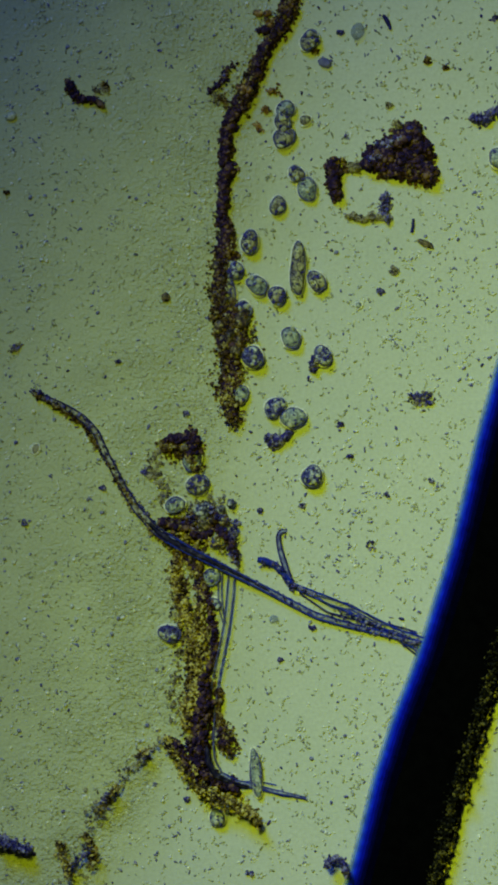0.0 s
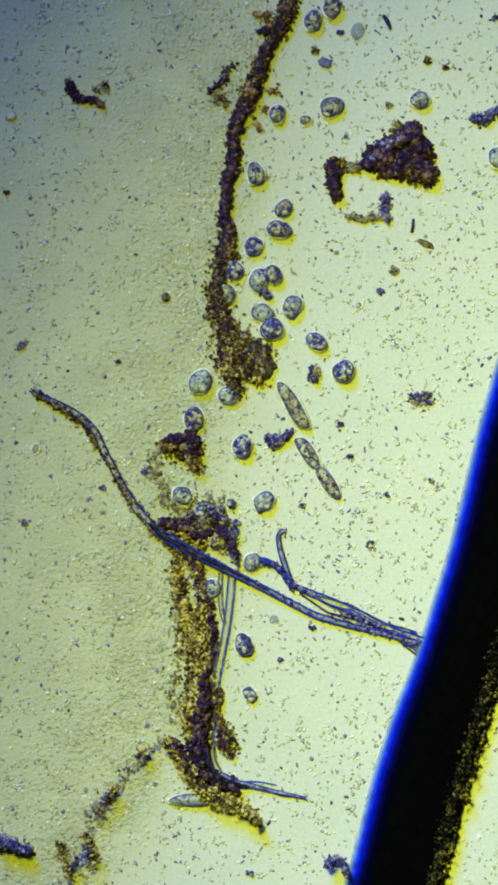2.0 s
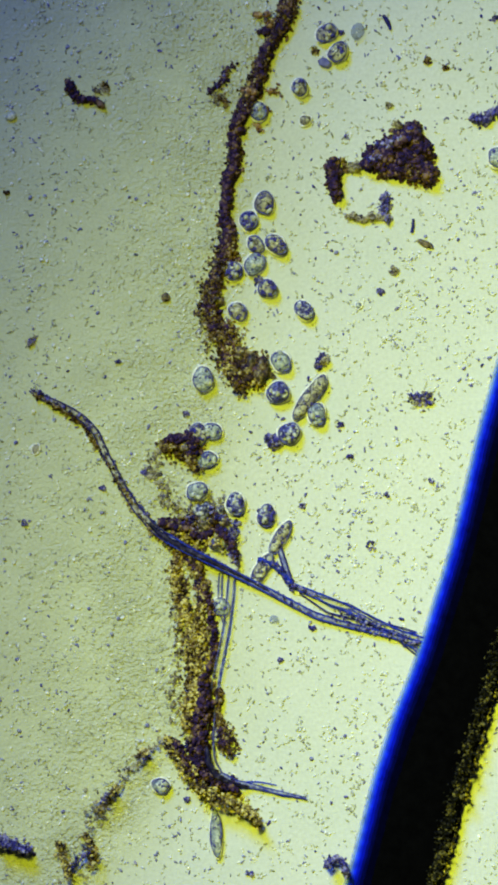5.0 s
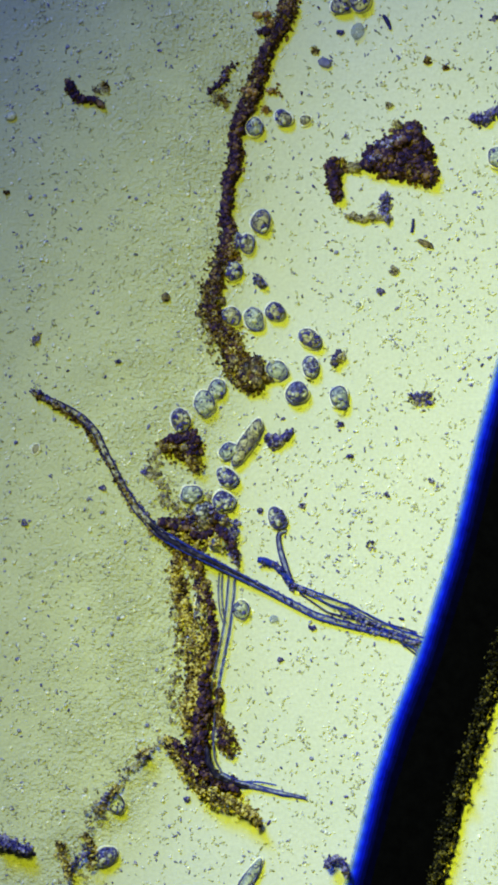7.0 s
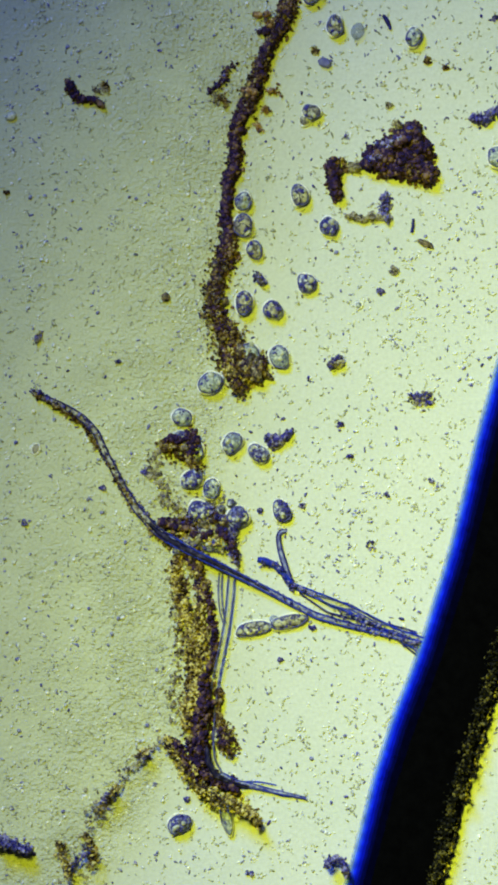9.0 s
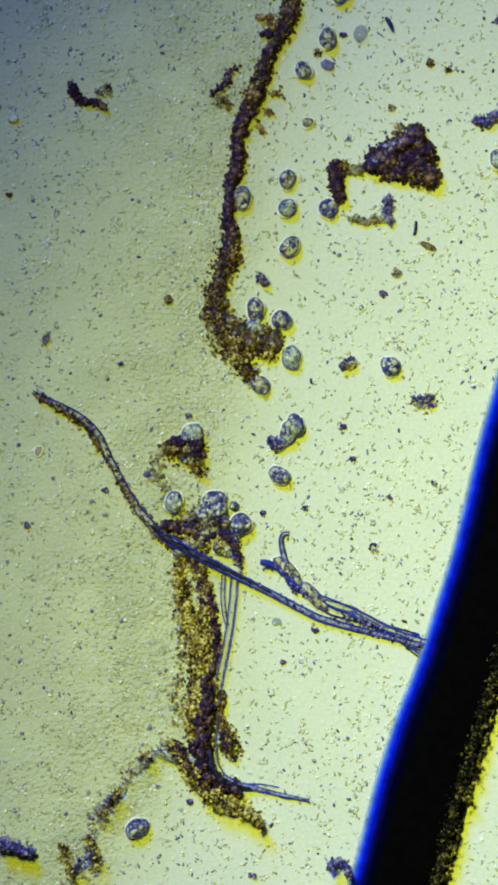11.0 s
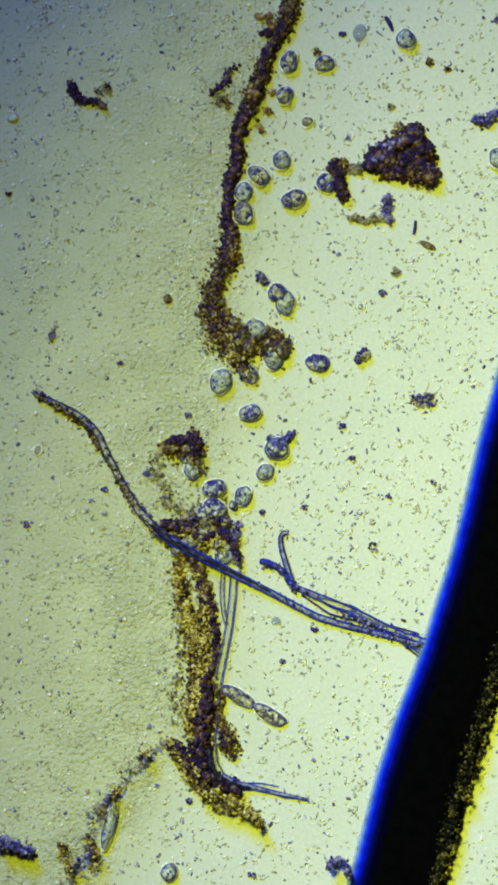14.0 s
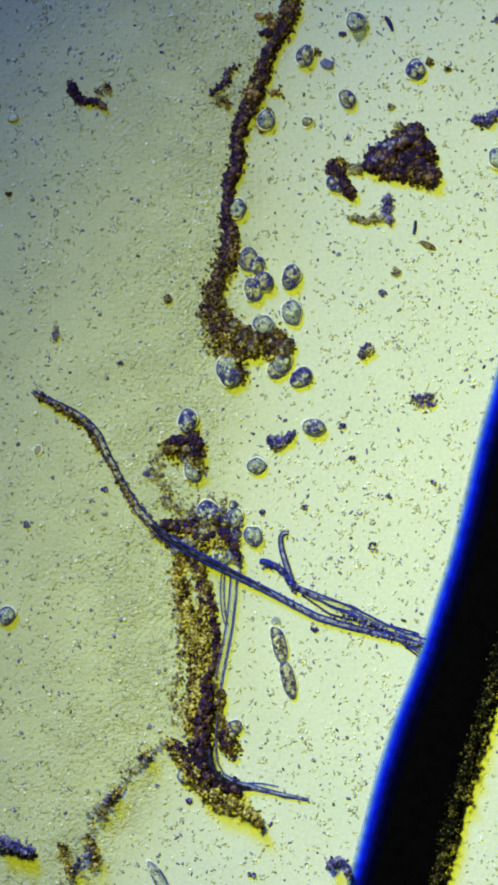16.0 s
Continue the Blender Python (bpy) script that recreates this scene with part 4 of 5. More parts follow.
def motions():
    drift(STRAND_TOP, [(0, 497, 40, -3.0), (0.5, 497, 40, -1.8), (1.0, 497, 40, -0.2), (1.5, 497, 40, 0.4), (4.0, 497, 40, 0.6), (6.5, 497, 40, 1.4), (9.2, 497, 40, 1.2), (16, 497, 40, 1.2)])
    drift(STRAND_MIDDLE, [(0, 396, 380, 2), (1.0, 398, 380, 1), (1.5, 400, 380, 0), (4.0, 400, 380, 0), (6.5, 402, 380, 0), (16, 400, 380, 1)])
    drift(STRAND_LOW, [(0, 396, 460, 10), (0.5, 396, 460, 9), (1.0, 396, 460, 4), (1.5, 396, 460, 0), (2.0, 396, 460, 5), (2.5, 396, 460, 5), (3.0, 396, 460, 3), (4.0, 396, 460, -2), (6.5, 396, 460, -6), (7.5, 396, 460, 0),
                       (9.2, 396, 460, 1), (11.5, 396, 460, -3), (13, 396, 460, -6), (16, 396, 460, -5)])
    drift(STRAND_TAIL, [(0, 408, 644, -22), (0.5, 405, 632, -18), (1.0, 402, 624, -14), (1.5, 398, 604, -8), (2.0, 402, 592, -16), (2.5, 404, 588, -20), (4.0, 398, 588, -20), (6.5, 398, 595, 12), (7.0, 398, 595, 4), (7.5, 398, 595, -4),
                        (9.2, 402, 592, -12), (11.5, 392, 568, 2), (13, 390, 568, 2), (16, 390, 566, -8)])
    drift(LOBE, [(0, 412, 610, 0), (1.0, 420, 615, 0), (1.5, 436, 622, 0), (2.0, 456, 630, 0), (4.0, 452, 640, 0), (6.5, 452, 668, 20), (7.5, 442, 660, 10), (9.2, 450, 648, 0), (11.5, 430, 588, 10), (12.5, 432, 588, 5),
                 (13.5, 432, 602, -5), (14.5, 434, 602, 0), (16, 438, 604, 5)])
    drift(LOBE_END, [(0, 405, 560, 0), (1.0, 415, 600, 0), (1.5, 426, 625, 0), (2.0, 446, 645, 0), (4.0, 446, 650, 0), (6.5, 430, 655, 30), (7.5, 430, 655, 10), (9.2, 432, 640, 0), (11.5, 464, 590, 10), (12.5, 468, 586, -10),
                     (13.5, 474, 606, -15), (14.5, 476, 604, -10), (16, 480, 604, -15)])
    drift(DRIFTER, [(0, 28, 616, 0), (1.5, 36, 613, 5), (3.5, 48, 608, 15), (7, 64, 601, 25), (9, 68, 598, 30), (12.5, 84, 594, 40), (14.5, 90, 591, 45), (16, 95, 590, 50)])
    drift(DARK_CLUMP, [(0, 592, 305, 0), (12.0, 592, 305, 2), (13.5, 593, 305, 4), (14.0, 594, 304, 10), (14.5, 594, 304, 18), (15.0, 594, 304, 26), (15.5, 594, 304, 30), (16, 594, 304, 28)])
    swim(cell(19, 15, "olive", 1), [(0, 548, 72), (0.5, 567, 30), (1, 570, 12), (1.5, 582, 5), (2, 587, 12), (2.5, 577, 30), (3, 556, 38), (3.5, 537, 42), (4, 532, 45), (5.2, 590, 60),
          (6.5, 621, 40), (7, 605, 10), (7.5, 571, 24), (8, 538, 24), (8.5, 546, 38), (9, 552, -10), (9.2, 556, -25), (10.4, 590, -40), (11.5, 603, 14),
          (12, 576, 20), (12.5, 572, 2), (13, 560, -40), (16, 560, -60)])
    swim(cell(19, 14, "olive", 2), [(0, 501, 215), (0.5, 516, 171), (1, 538, 115), (1.5, 532, 85), (2, 554, 38), (2.5, 566, 8), (3, 568, -30), (5, 600, -60), (6.5, 615, -40),
          (7, 607, -4), (7.5, 609, 6), (8, 621, 25), (8.5, 607, 52), (9, 593, 47), (9.2, 590, 28), (10.4, 575, 50), (11.5, 581, 74), (12, 587, 44),
          (12.5, 556, 58), (13, 525, 66), (13.5, 515, 90), (14, 512, 111), (14.5, 490, 175), (15, 516, 180), (15.5, 518, 151), (16, 540, 100)])
    swim(cell(22, 17, "olive", 3), [(0, 503, 245), (0.5, 550, 171), (1, 588, 155), (1.5, 597, 160), (2, 587, 190), (2.5, 555, 197), (3, 504, 216), (3.5, 466, 278), (4, 457, 338),
          (5.2, 470, 360), (6.5, 474, 302), (7, 462, 393), (7.5, 474, 320), (8, 446, 321), (8.5, 432, 337), (9, 430, 400), (10.4, 420, 370), (11.5, 427, 341),
          (12, 423, 373), (12.5, 430, 383), (13, 439, 389), (13.5, 439, 403), (14, 431, 378), (14.5, 440, 405), (15, 441, 464), (15.5, 440, 455), (16, 440, 460)], depth=1.0)
    swim(cell(16, 13, "olive", 4), [(0, 524, 309), (0.5, 508, 266), (1, 468, 242), (1.5, 468, 240), (2, 490, 202), (2.5, 522, 171), (3, 530, 123), (3.5, 521, 105), (4, 522, 101),
          (5.2, 530, 170), (6.5, 520, 216), (7, 500, 210), (7.5, 478, 194), (8, 473, 194), (8.5, 480, 190), (9, 550, 200), (9.2, 560, 190), (10.4, 545, 150),
          (11.5, 522, 111), (12, 508, 119), (12.5, 490, 140), (13, 480, 155), (13.5, 478, 160), (14, 504, 169), (14.5, 466, 285), (15, 450, 375),
          (15.5, 465, 440), (16, 455, 470)])
    swim(cell(18, 13, "clear", 5), [(0, 505, 195), (0.5, 542, 145), (1, 633, 117), (1.5, 685, 127), (2, 742, 179), (2.5, 689, 222), (3, 588, 230), (3.5, 497, 200), (4, 478, 171),
          (5.2, 455, 205), (6.5, 452, 228), (7, 450, 225), (7.5, 454, 233), (8, 464, 260), (8.5, 444, 302), (9, 430, 357), (9.2, 439, 364), (10.4, 490, 370),
          (11.5, 512, 347), (12, 489, 317), (12.5, 452, 307), (13, 472, 329), (13.5, 486, 321), (14, 498, 284), (14.5, 503, 240), (15, 473, 194),
          (15.5, 473, 171), (16, 470, 213)])
    swim(cell(22, 17, "clear", 6), [(0, 544, 335), (0.5, 524, 391), (1, 464, 407), (1.5, 474, 465), (2, 460, 496), (2.5, 474, 480), (3, 470, 476), (3.5, 463, 478), (4, 466, 460),
          (5.2, 450, 470), (6.5, 448, 484), (7, 450, 565), (7.5, 485, 603), (8, 492, 632), (8.5, 490, 639), (9, 495, 632), (9.2, 499, 634), (10.4, 510, 630),
          (11.5, 520, 627), (12, 530, 611), (12.5, 525, 593), (13, 514, 583), (13.5, 494, 567), (14, 505, 536), (14.5, 513, 488), (15, 508, 479),
          (15.5, 518, 528), (16, 517, 553)], depth=1.0)
    swim(cell(17, 14, "olive", 7), [(0, 492, 366), (0.5, 465, 413), (1, 441, 440), (1.5, 445, 420), (2, 502, 371), (2.5, 512, 357), (3, 477, 399), (3.5, 440, 420), (4, 464, 444),
          (5.2, 450, 430), (6.5, 444, 413), (7, 437, 432), (7.5, 433, 421), (8, 433, 414), (8.5, 439, 405), (9, 450, 443), (9.2, 458, 459), (10.4, 500, 350),
          (11.5, 516, 250), (12, 609, 141), (12.5, 640, 122), (13, 655, 83), (13.5, 596, 111), (14, 575, 113), (14.5, 562, 106), (15, 592, 111),
          (15.5, 613, 131), (16, 615, 177)], depth=1.0)
    swim(cell(18, 14, "grainy", 8), [(0, 430, 550), (0.5, 424, 560), (1, 435, 552), (1.5, 430, 490), (2, 449, 437), (2.5, 473, 417), (3, 441, 401), (3.5, 468, 346), (4, 452, 350),
          (5.2, 440, 400), (6.5, 448, 430), (7, 414, 428), (7.5, 472, 387), (8, 558, 353), (8.5, 577, 383), (9, 582, 402), (9.2, 574, 401), (10.4, 575, 380),
          (11.5, 580, 354), (12, 554, 337), (12.5, 545, 325), (13, 547, 321), (13.5, 563, 327), (14, 577, 325), (14.5, 587, 328), (16, 594, 325)], depth=1.0)
    swim(cell(20, 15, "olive", 10), [(0, 560, 500), (0.5, 544, 459), (1, 510, 449), (1.5, 458, 383), (2, 452, 310), (2.5, 464, 250), (3, 474, 206), (3.5, 466, 185), (4, 478, 171),
          (5.2, 620, 80), (6.5, 675, 30), (7, 637, 5), (7.5, 585, 83), (8, 601, 181), (8.5, 573, 236), (9, 530, 348), (9.2, 553, 389), (10.4, 525, 430),
          (11.5, 504, 439), (12, 520, 419), (12.5, 524, 402), (13, 534, 369), (13.5, 508, 343), (14, 458, 313), (14.5, 455, 325), (15, 458, 400),
          (15.5, 440, 470), (16, 447, 515)])
    swim(cell(20, 15, "dark", 11), [(0, 442, 430), (0.5, 452, 377), (1, 425, 385), (1.5, 432, 392), (2, 493, 407), (2.5, 531, 417), (3, 526, 438), (3.5, 485, 440), (4, 448, 403),
          (5.2, 500, 440), (6.5, 547, 496), (7, 548, 600), (7.5, 470, 625), (8, 453, 635), (8.5, 416, 591), (9, 432, 537), (9.2, 439, 513), (10.4, 445, 540),
          (11.5, 454, 548), (12, 457, 522), (12.5, 460, 495), (13, 469, 448), (13.5, 500, 377), (14, 520, 353), (14.5, 543, 353), (15, 530, 385),
          (15.5, 538, 433), (16, 515, 490)])
    swim(cell(16, 15, "dark", 13), [(0, 490, 525), (0.5, 490, 536), (1, 485, 512), (1.5, 490, 497), (2, 482, 488), (2.5, 472, 488), (3, 474, 474), (3.5, 468, 472), (4, 470, 476),
          (5.2, 474, 520), (6.5, 476, 548), (7, 487, 553), (7.5, 481, 548), (8, 481, 548), (8.5, 482, 550), (9, 483, 550), (9.2, 484, 550), (10.4, 492, 560),
          (11.5, 498, 567), (12, 498, 560), (12.5, 495, 550), (13, 492, 544), (13.5, 488, 528), (14, 492, 520), (14.5, 480, 490), (15, 486, 496),
          (15.5, 486, 492), (16, 467, 500)])
    swim(cell(20, 16, "clear", 14), [(0, 455, 505), (0.5, 466, 510), (1, 540, 522), (1.5, 532, 515), (2, 516, 544), (2.5, 500, 635), (3, 500, 682), (3.5, 496, 715), (4, 538, 746),
          (5.2, 560, 730), (6.5, 556, 704), (7, 600, 705), (7.5, 573, 742), (8, 500, 762), (8.5, 421, 768), (9, 410, 785), (9.2, 418, 792), (10.4, 480, 770),
          (11.5, 526, 738), (12, 498, 712), (12.5, 487, 690), (13, 489, 657), (13.5, 482, 635), (14, 482, 634), (14.5, 484, 640), (15, 490, 640),
          (15.5, 510, 623), (16, 500, 640)])
    swim(cell(20, 18, "grainy", 17), [(0, 446, 633), (0.5, 447, 619), (1, 455, 602), (1.5, 480, 585), (2, 481, 582), (2.5, 498, 575), (3, 512, 594), (3.5, 507, 650), (4, 462, 702),
          (5.2, 500, 690), (6.5, 524, 666), (7, 525, 695), (7.5, 445, 758), (8, 424, 849), (8.5, 446, 903), (9, 420, 915), (9.2, 420, 918), (10.4, 421, 925),
          (11.5, 424, 915), (12, 435, 885), (12.5, 437, 857), (13, 439, 833), (13.5, 462, 806), (14, 490, 793), (14.5, 535, 775), (15, 510, 778),
          (15.5, 447, 750), (16, 408, 665)])
    swim(cell(20, 16, "clear", 18), [(0, 515, 598), (0.5, 490, 580), (1, 450, 570), (1.5, 450, 545), (2, 464, 554), (2.5, 423, 553), (3, 449, 561), (3.5, 505, 612), (4, 504, 644),
          (5.2, 496, 640), (6.5, 492, 643), (7, 490, 655), (7.5, 456, 640), (8, 450, 640), (8.5, 458, 623), (9, 443, 626), (10.4, 446, 610), (11.5, 455, 570),
          (12, 462, 575), (13, 436, 556), (13.5, 450, 575), (14, 454, 583), (14.5, 462, 590), (15, 458, 556), (15.5, 450, 567), (16, 467, 575)])
    swim(cell(18, 14, "grainy", 19), [(0, 572, 630), (0.5, 584, 633), (1, 589, 625), (1.5, 583, 617), (2, 560, 605), (2.5, 554, 602), (3, 546, 570), (3.5, 534, 537), (4, 516, 508),
          (5.2, 545, 560), (6.5, 568, 615), (7, 550, 650), (7.5, 543, 673), (8, 486, 718), (8.5, 407, 722), (9, 457, 803), (9.2, 464, 836), (10.4, 490, 850),
          (11.5, 490, 831), (12, 419, 849), (12.5, 365, 795), (13, 349, 748), (13.5, 381, 752), (14, 443, 732), (14.5, 510, 740), (15, 554, 767),
          (15.5, 547, 770), (16, 555, 757)])
    swim(cell(20, 17, "grainy", 21), [(0, 552, 845), (0.5, 554, 804), (1, 554, 766), (1.5, 568, 710), (2, 607, 659), (2.5, 635, 595), (3, 625, 615), (3.5, 590, 670), (4, 546, 698),
          (5.2, 510, 780), (6.5, 464, 840), (7, 395, 888), (7.5, 411, 901), (8, 407, 909), (8.5, 411, 909), (9, 352, 905), (10.4, 372, 895), (11.5, 379, 900),
          (12, 372, 900), (13, 391, 905), (13.5, 379, 893), (14, 378, 900), (14.5, 380, 892), (15, 377, 893), (15.5, 371, 893), (16, 368, 905)])
    swim(cell(23, 18, "clear", 22), [(0, 518, 740), (0.5, 439, 734), (1, 363, 734), (1.5, 355, 735), (2, 354, 677), (2.5, 338, 702), (3, 347, 686), (3.5, 370, 660), (4, 359, 647),
          (5.2, 360, 680), (6.5, 363, 709), (7, 362, 715), (7.5, 363, 734), (8, 335, 718), (8.5, 357, 702), (9, 373, 678), (9.2, 380, 670), (10.4, 350, 740),
          (11.5, 335, 775), (13, 340, 770), (13.5, 343, 730), (14, 391, 675), (14.5, 400, 650), (16, 402, 650)])
    swim(cell(18, 15, "clear", 23), [(0, 425, 700), (1, 425, 700), (1.5, 422, 702), (2, 403, 702), (2.5, 377, 669), (3, 383, 680), (3.5, 415, 715), (4, 379, 758), (5.2, 375, 765),
          (6.5, 377, 756), (7, 385, 690), (7.5, 396, 738), (8, 377, 738), (8.5, 395, 746), (9, 322, 740), (9.2, 320, 737), (10.4, 330, 780), (11.5, 340, 790),
          (16, 340, 790)], depth=1.0)
    swim(cell(19, 16, "grainy", 24), [(0, 487, 722), (0.5, 504, 692), (1, 502, 645), (1.5, 458, 728), (2, 429, 790), (2.5, 407, 857), (3, 423, 921), (3.5, 430, 910), (4, 415, 905),
          (5.2, 418, 890), (6.5, 421, 871), (7, 402, 845), (7.5, 369, 825), (8, 335, 845), (8.5, 363, 833), (9, 340, 848), (9.2, 332, 859), (10.4, 360, 880),
          (11.5, 383, 885), (12, 366, 889), (12.5, 362, 882), (13, 369, 861), (13.5, 396, 857), (14, 379, 865), (14.5, 320, 855), (15, 312, 849),
          (15.5, 355, 817), (16, 332, 745)])
    swim(cell(20, 17, "dark", 25), [(0, 350, 858), (0.5, 327, 865), (1, 338, 845), (1.5, 352, 760), (2, 343, 742), (2.5, 339, 770), (3, 346, 778), (3.5, 335, 765), (4, 345, 775),
          (5.2, 350, 770), (6.5, 351, 770), (7, 320, 745), (7.5, 322, 790), (8, 325, 795), (8.5, 327, 794), (9, 322, 785), (11.5, 330, 800), (16, 330, 800)], depth=1.0)
    swim(cell(20, 15, "clear", 26), [(0, 341, 815), (0.5, 306, 853), (1, 350, 862), (1.5, 440, 890), (2, 468, 887), (2.5, 496, 853), (3, 470, 825), (3.5, 430, 838), (4, 355, 861),
          (5.2, 350, 870), (6.5, 359, 877), (7, 340, 875), (7.5, 335, 865), (8, 340, 838), (8.5, 358, 827), (9, 345, 800), (10.4, 320, 850), (11.5, 300, 900),
          (12, 310, 890), (12.5, 305, 860), (13, 343, 829), (13.5, 343, 822), (14, 343, 829), (14.5, 332, 822), (15, 335, 815), (16, 342, 832)])
    swim(cell(18, 14, "clear", 27), [(0, 310, 895), (1, 310, 893), (1.5, 312, 890), (2, 323, 877), (2.5, 312, 853), (3, 298, 861), (3.5, 340, 850), (4, 350, 815), (5.2, 370, 815),
          (6.5, 383, 817), (7, 405, 800), (7.5, 408, 790), (8, 377, 706), (8.5, 357, 715), (9, 375, 866), (9.2, 384, 826), (10.4, 470, 790), (11.5, 530, 756),
          (12, 540, 794), (12.5, 521, 825), (13, 490, 857), (13.5, 450, 869), (14, 431, 879), (14.5, 427, 905), (15, 427, 909), (15.5, 423, 917), (16, 415, 918)])
    swim(cell(19, 16, "grainy", 28), [(0, 300, 1123), (0.5, 332, 1138), (1, 388, 1166), (1.2, 409, 1171), (1.5, 425, 1174), (1.8, 431, 1155), (2, 431, 1142), (2.2, 434, 1112), (2.5, 439, 1085), (2.8, 436, 1058), (3, 434, 1030), (3.2, 432, 1015), (3.5, 443, 984), (4, 458, 944),
          (5.2, 472, 910), (6.5, 481, 899), (7, 490, 918), (7.5, 496, 935), (8, 504, 932), (8.5, 510, 917), (9, 498, 905), (9.2, 495, 888), (10.4, 515, 800),
          (11.5, 526, 732), (12, 563, 742), (12.5, 592, 725), (13, 589, 698), (13.5, 562, 657), (14, 562, 644), (14.5, 587, 630), (15, 585, 639),
          (15.5, 566, 647), (16, 533, 670)], depth=-1.0)
    swim(cell(14, 11, "clear", 43), [(0, 378, 1070), (0.4, 410, 1075), (0.6, 431, 1087), (0.8, 428, 1112), (1, 416, 1127), (1.4, 414, 1141), (1.6, 440, 1180), (1.8, 420, 1222), (2, 442, 1230), (2.2, 423, 1197),
          (2.4, 417, 1147), (2.6, 455, 1107), (2.8, 475, 1083), (3, 470, 1043), (3.2, 465, 1021), (3.5, 462, 1006), (4, 436, 970), (5, 395, 945), (16, 388, 948)], depth=1.0)
    swim(cell(18, 14, "clear", 29), [(0, 375, 1022), (1.5, 375, 1040), (4, 380, 1050), (5.2, 395, 1080), (6.5, 418, 1095), (7, 427, 1080), (7.5, 419, 1044), (8, 405, 1010),
          (9.2, 370, 960), (10.4, 390, 965), (11.5, 407, 971), (12, 406, 974), (12.5, 400, 980), (16, 395, 985)], depth=1.0)
    swim(cell(16, 13, "clear", 31), [(0, 385, 1448), (0.5, 381, 1430), (1, 374, 1418), (1.5, 368, 1405), (4, 350, 1400), (5.2, 270, 1390), (6.5, 212, 1390), (7, 208, 1425),
          (7.5, 175, 1465), (8, 225, 1512), (8.5, 215, 1560), (9.2, 200, 1600), (11.5, 240, 1590), (13, 260, 1566), (13.5, 292, 1551), (14, 299, 1544),
          (14.5, 287, 1500), (15, 289, 1455), (15.5, 297, 1421), (16, 328, 1372)])
    swim(cell(20, 16, "grainy", 32), [(0, 60, 1640), (4, 80, 1630), (6.5, 162, 1547), (7, 188, 1515), (7.5, 222, 1500), (8, 258, 1485), (8.5, 290, 1472), (9, 318, 1457), (9.2, 323, 1446),
          (10.4, 270, 1440), (11.5, 216, 1491), (12, 190, 1510), (12.5, 181, 1535), (13, 172, 1563), (13.5, 165, 1600), (16, 160, 1640)])
    swim(cell(18, 15, "olive", 33), [(0, 395, 520), (2, 400, 520), (2.5, 411, 524), (3, 400, 540), (3.5, 405, 550), (4, 424, 560), (5.2, 420, 550), (6.5, 417, 544), (7, 410, 560),
          (7.5, 454, 591), (8, 441, 599), (8.5, 458, 623), (9, 440, 630), (10.4, 450, 660), (11.5, 462, 688), (12, 450, 679), (12.5, 440, 670), (13, 443, 667),
          (14, 440, 664), (15, 440, 660), (15.5, 461, 665), (16, 490, 655)], depth=1.0)
    swim(cell(17, 14, "clear", 34), [(0, 860, -80), (7, 840, -80), (8, 800, -60), (8.5, 773, 5), (9, 732, 67), (9.2, 718, 98), (10.4, 725, 200), (11.5, 715, 270), (12, 700, 275),
          (12.5, 645, 258), (13, 554, 236), (13.5, 482, 264), (14, 431, 341), (14.5, 425, 365), (16, 420, 370)])
    swim(cell(18, 15, "grainy", 35), [(0, 415, 480), (7.5, 412, 480), (8, 431, 479), (8.5, 465, 433), (9, 543, 503), (9.2, 547, 533), (10.4, 650, 640), (11.5, 716, 649), (12, 740, 571),
          (12.5, 690, 500), (13, 655, 395), (13.5, 727, 348), (14, 740, 300), (14.5, 690, 280), (15, 663, 202), (15.5, 720, 133), (16, 735, 125)], depth=1.0)
    swim(cell(18, 15, "clear", 36), [(0, 690, -90), (11.5, 680, -60), (12, 680, -15), (12.5, 678, 65), (13, 740, 103), (13.5, 744, 79), (14, 718, 71), (14.5, 672, 10), (15, 681, 25),
          (15.5, 677, 32), (16, 630, 40)])
    swim(cell(16, 14, "clear", 37), [(0, 395, 940), (0.5, 405, 975), (0.8, 430, 1020), (1.0, 440, 1020), (1.2, 456, 1010), (1.6, 440, 1004), (1.8, 447, 998), (2.2, 441, 992), (2.4, 426, 984), (2.8, 404, 955), (4, 395, 940), (11.5, 400, 935), (12.5, 405, 950), (13.5, 431, 905), (14, 470, 836), (14.5, 490, 823), (15, 502, 817), (15.5, 484, 821),
          (16, 455, 825)], depth=1.0)
    swim(cell(18, 16, "clear", 38), [(0, 385, 955), (14, 395, 965), (15, 420, 950), (15.5, 425, 881), (16, 448, 950)], depth=1.0)
    swim(cell(18, 12, "olive", 39), [(0, 390, 1300), (15, 393, 1305), (15.5, 400, 1308), (16, 413, 1290)], depth=1.0)
    swim(cell(18, 12, "clear", 40), [(0, -60, 1160), (14.5, -50, 1150), (15.5, -6, 1116), (16, 12, 1090)])
    swim(cell(22, 18, "clear", 41), [(0, 884, 282), (16, 884, 282)])
    swim(granule_cluster(60, 12), [(0, 555, 645), (1.5, 555, 665), (4, 550, 645), (5.2, 570, 640), (6.5, 585, 639), (7, 595, 635), (9.2, 592, 642), (11.5, 619, 641), (13, 633, 635),
          (16, 645, 622)])
    swim(granule_cluster(61, 9), [(0, 455, 500), (1, 465, 510), (2, 470, 520), (4, 465, 505), (6.5, 460, 500), (9, 460, 495), (11.5, 464, 495), (16, 466, 495)])
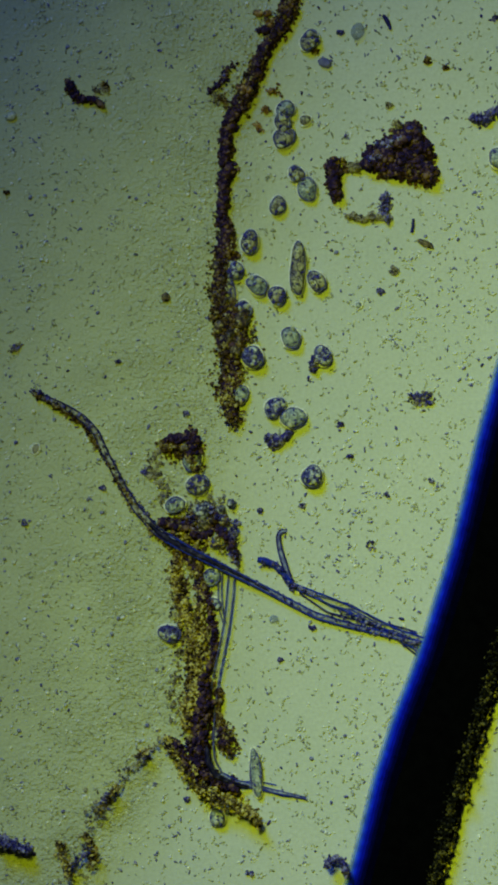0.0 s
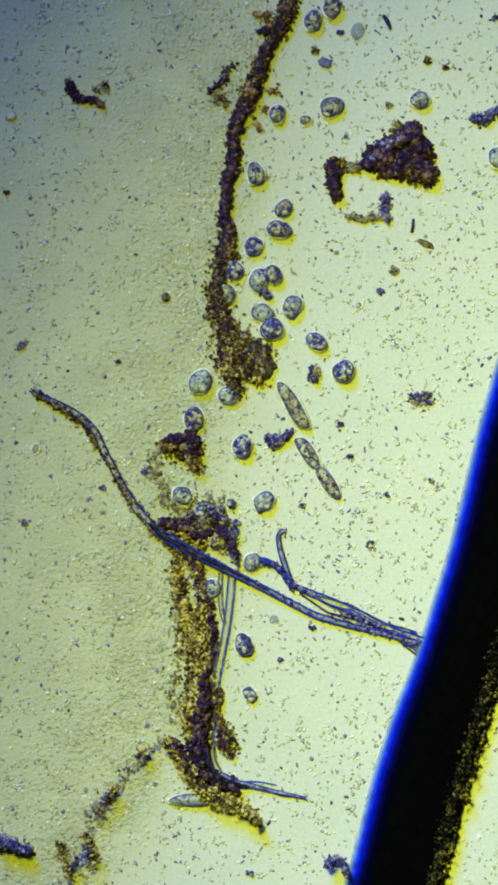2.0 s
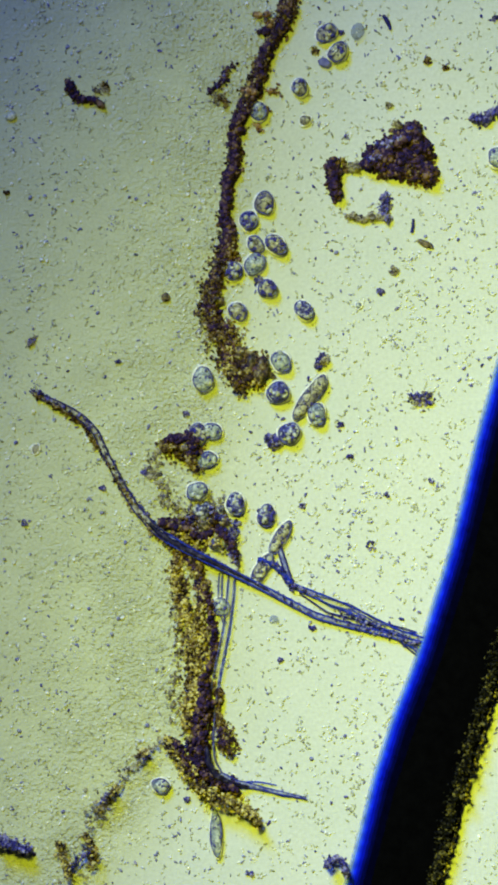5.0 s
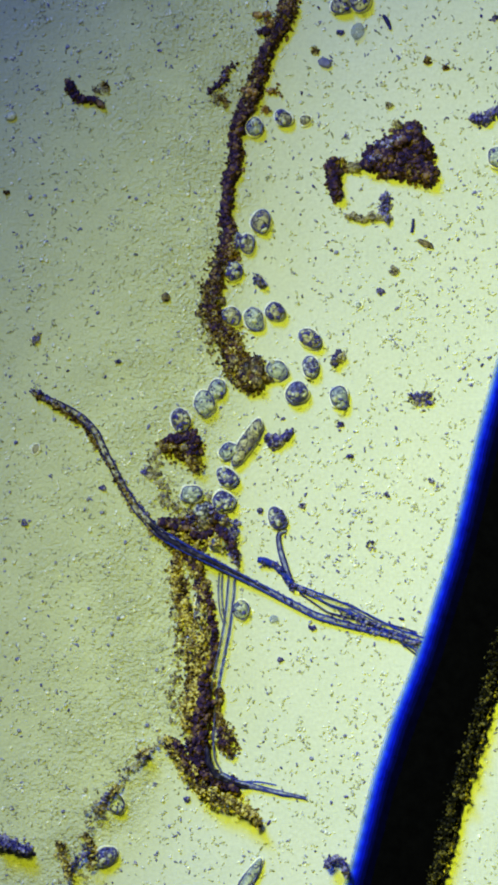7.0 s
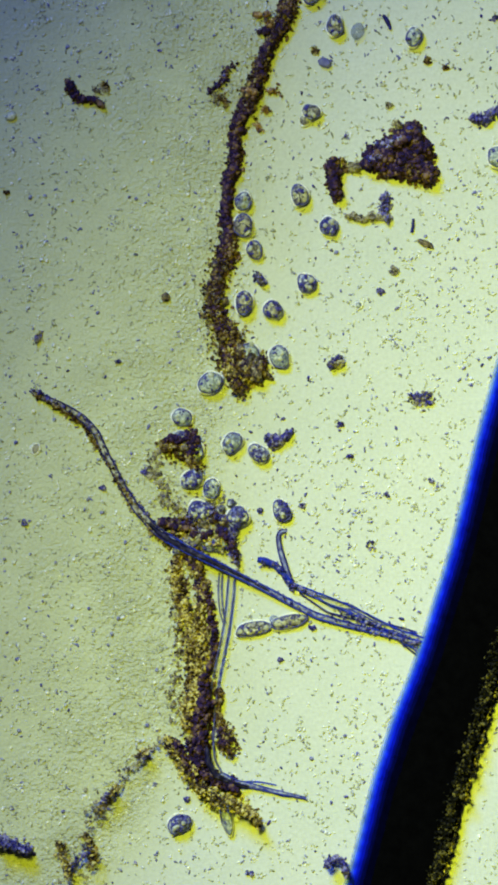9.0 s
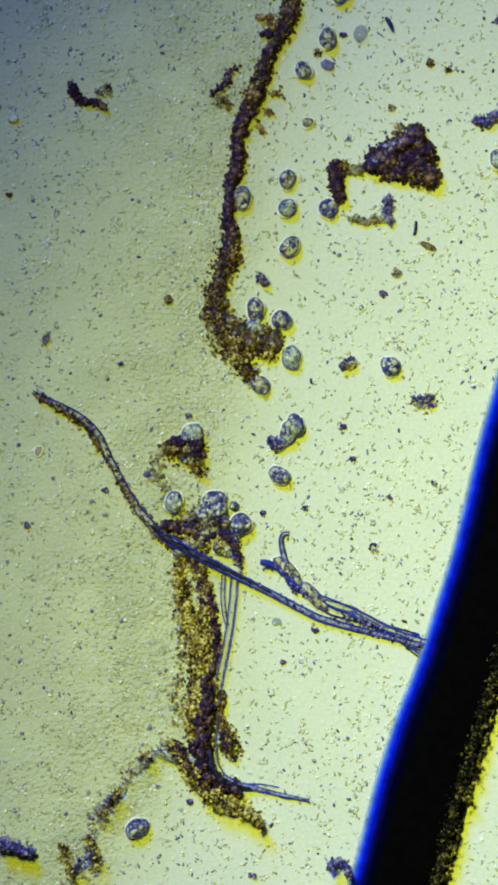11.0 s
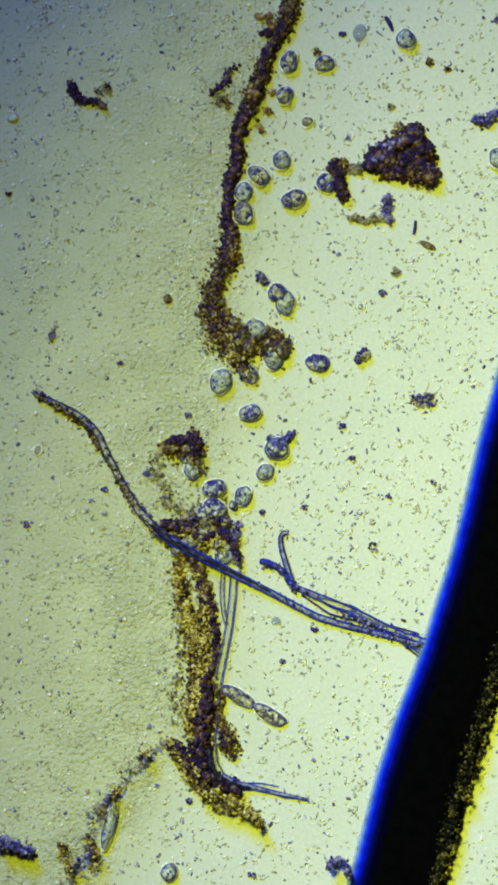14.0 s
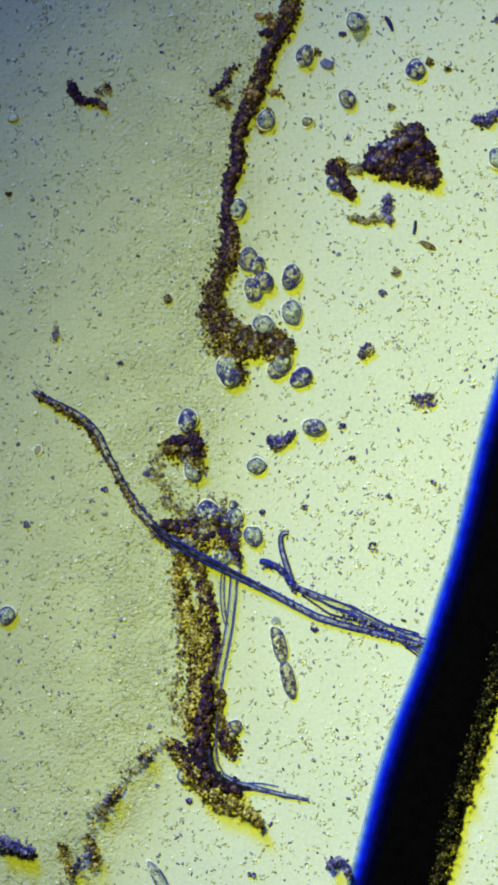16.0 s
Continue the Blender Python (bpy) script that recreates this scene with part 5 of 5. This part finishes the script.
    swim(rod_cell(47, 13, 70), [(0, 527, 475), (0.5, 528, 516), (1, 506, 575), (1.5, 502, 650), (2, 518, 718), (2.5, 580, 764), (3, 633, 763), (3.5, 607, 733), (4, 592, 704),
          (5.2, 540, 705), (6.5, 490, 710), (7, 437, 785), (7.5, 388, 880), (8, 366, 925), (8.5, 352, 945), (9.2, 346, 955), (16, 344, 955)],
         [(0, 90), (0.5, 85), (1, 70), (1.5, 102), (2, 123), (2.5, 178), (3, 155), (3.5, 195), (4, 230), (5.2, 235), (6.5, 235), (7, 240), (7.5, 238), (8, 222), (8.5, 215), (9.2, 212), (16, 212)])
    swim(rod_cell(34, 11.5, 71, 2), [(0, 408, 555), (0.5, 416, 582), (1, 474, 632), (1.5, 520, 735), (2, 563, 828), (2.5, 580, 853), (3, 619, 891), (3.5, 648, 893), (4, 590, 868),
          (5, 480, 980), (6.5, 350, 1090), (7.5, 352, 1118), (7.75, 354, 1122), (8, 382, 1128), (8.25, 416, 1120), (8.5, 446, 1118), (9, 480, 1107), (9.2, 502, 1106), (10.4, 530, 1060),
          (11.5, 520, 1005), (12, 480, 988), (12.5, 410, 1000), (13, 385, 1115), (13.5, 399, 1196), (14, 450, 1250), (14.5, 470, 1260), (15, 479, 1238),
          (15.5, 497, 1207), (16, 503, 1172)],
         [(0, -85), (0.5, -82), (1, -80), (1.5, -66), (2, -55), (2.5, -55), (3, -28), (3.5, -10), (4, 30), (5, 60), (6.5, 80), (7.5, 80), (7.75, 30), (8, -8), (8.25, 0), (8.5, 4),
          (9, 12), (9.2, 8), (10.4, -30), (11.5, -50), (12, -20), (12.5, 20), (13, 75), (13.5, 115), (14, 150), (14.5, 180), (15, 202), (15.5, 222), (16, 285)], 0.0)
    swim(rod_cell(42, 9.5, 73, 1, BODY), [(0, 453, 1370), (0.5, 430, 1395), (1, 385, 1410), (1.5, 350, 1417), (2, 345, 1415), (2.5, 330, 1405), (3, 287, 1374), (3.5, 266, 1362), (4, 318, 1376),
          (5.2, 390, 1500), (6.5, 440, 1590), (7, 438, 1558), (7.5, 428, 1546), (8, 420, 1522), (8.5, 407, 1487), (9, 400, 1437), (9.2, 400, 1412),
          (10.4, 345, 1355), (11.5, 290, 1332), (12, 262, 1356), (12.5, 248, 1358), (13, 228, 1380), (13.5, 196, 1417), (14, 195, 1460), (14.5, 215, 1470),
          (15, 247, 1495), (15.5, 267, 1520), (16, 285, 1560)],
         [(0, 95), (0.5, 110), (1, 170), (1.5, 180), (2, 182), (2.5, 170), (3, 168), (3.5, 180), (4, 100), (5.2, 90), (6.5, 60), (7, 56), (7.5, 60), (8, 80),
          (8.5, 97), (9, 98), (9.2, 104), (10.4, 150), (11.5, 182), (12, 205), (12.5, 215), (13, 230), (13.5, 233), (14, 255), (14.5, 300), (15, 315),
          (15.5, 300), (16, 300)])

motions()
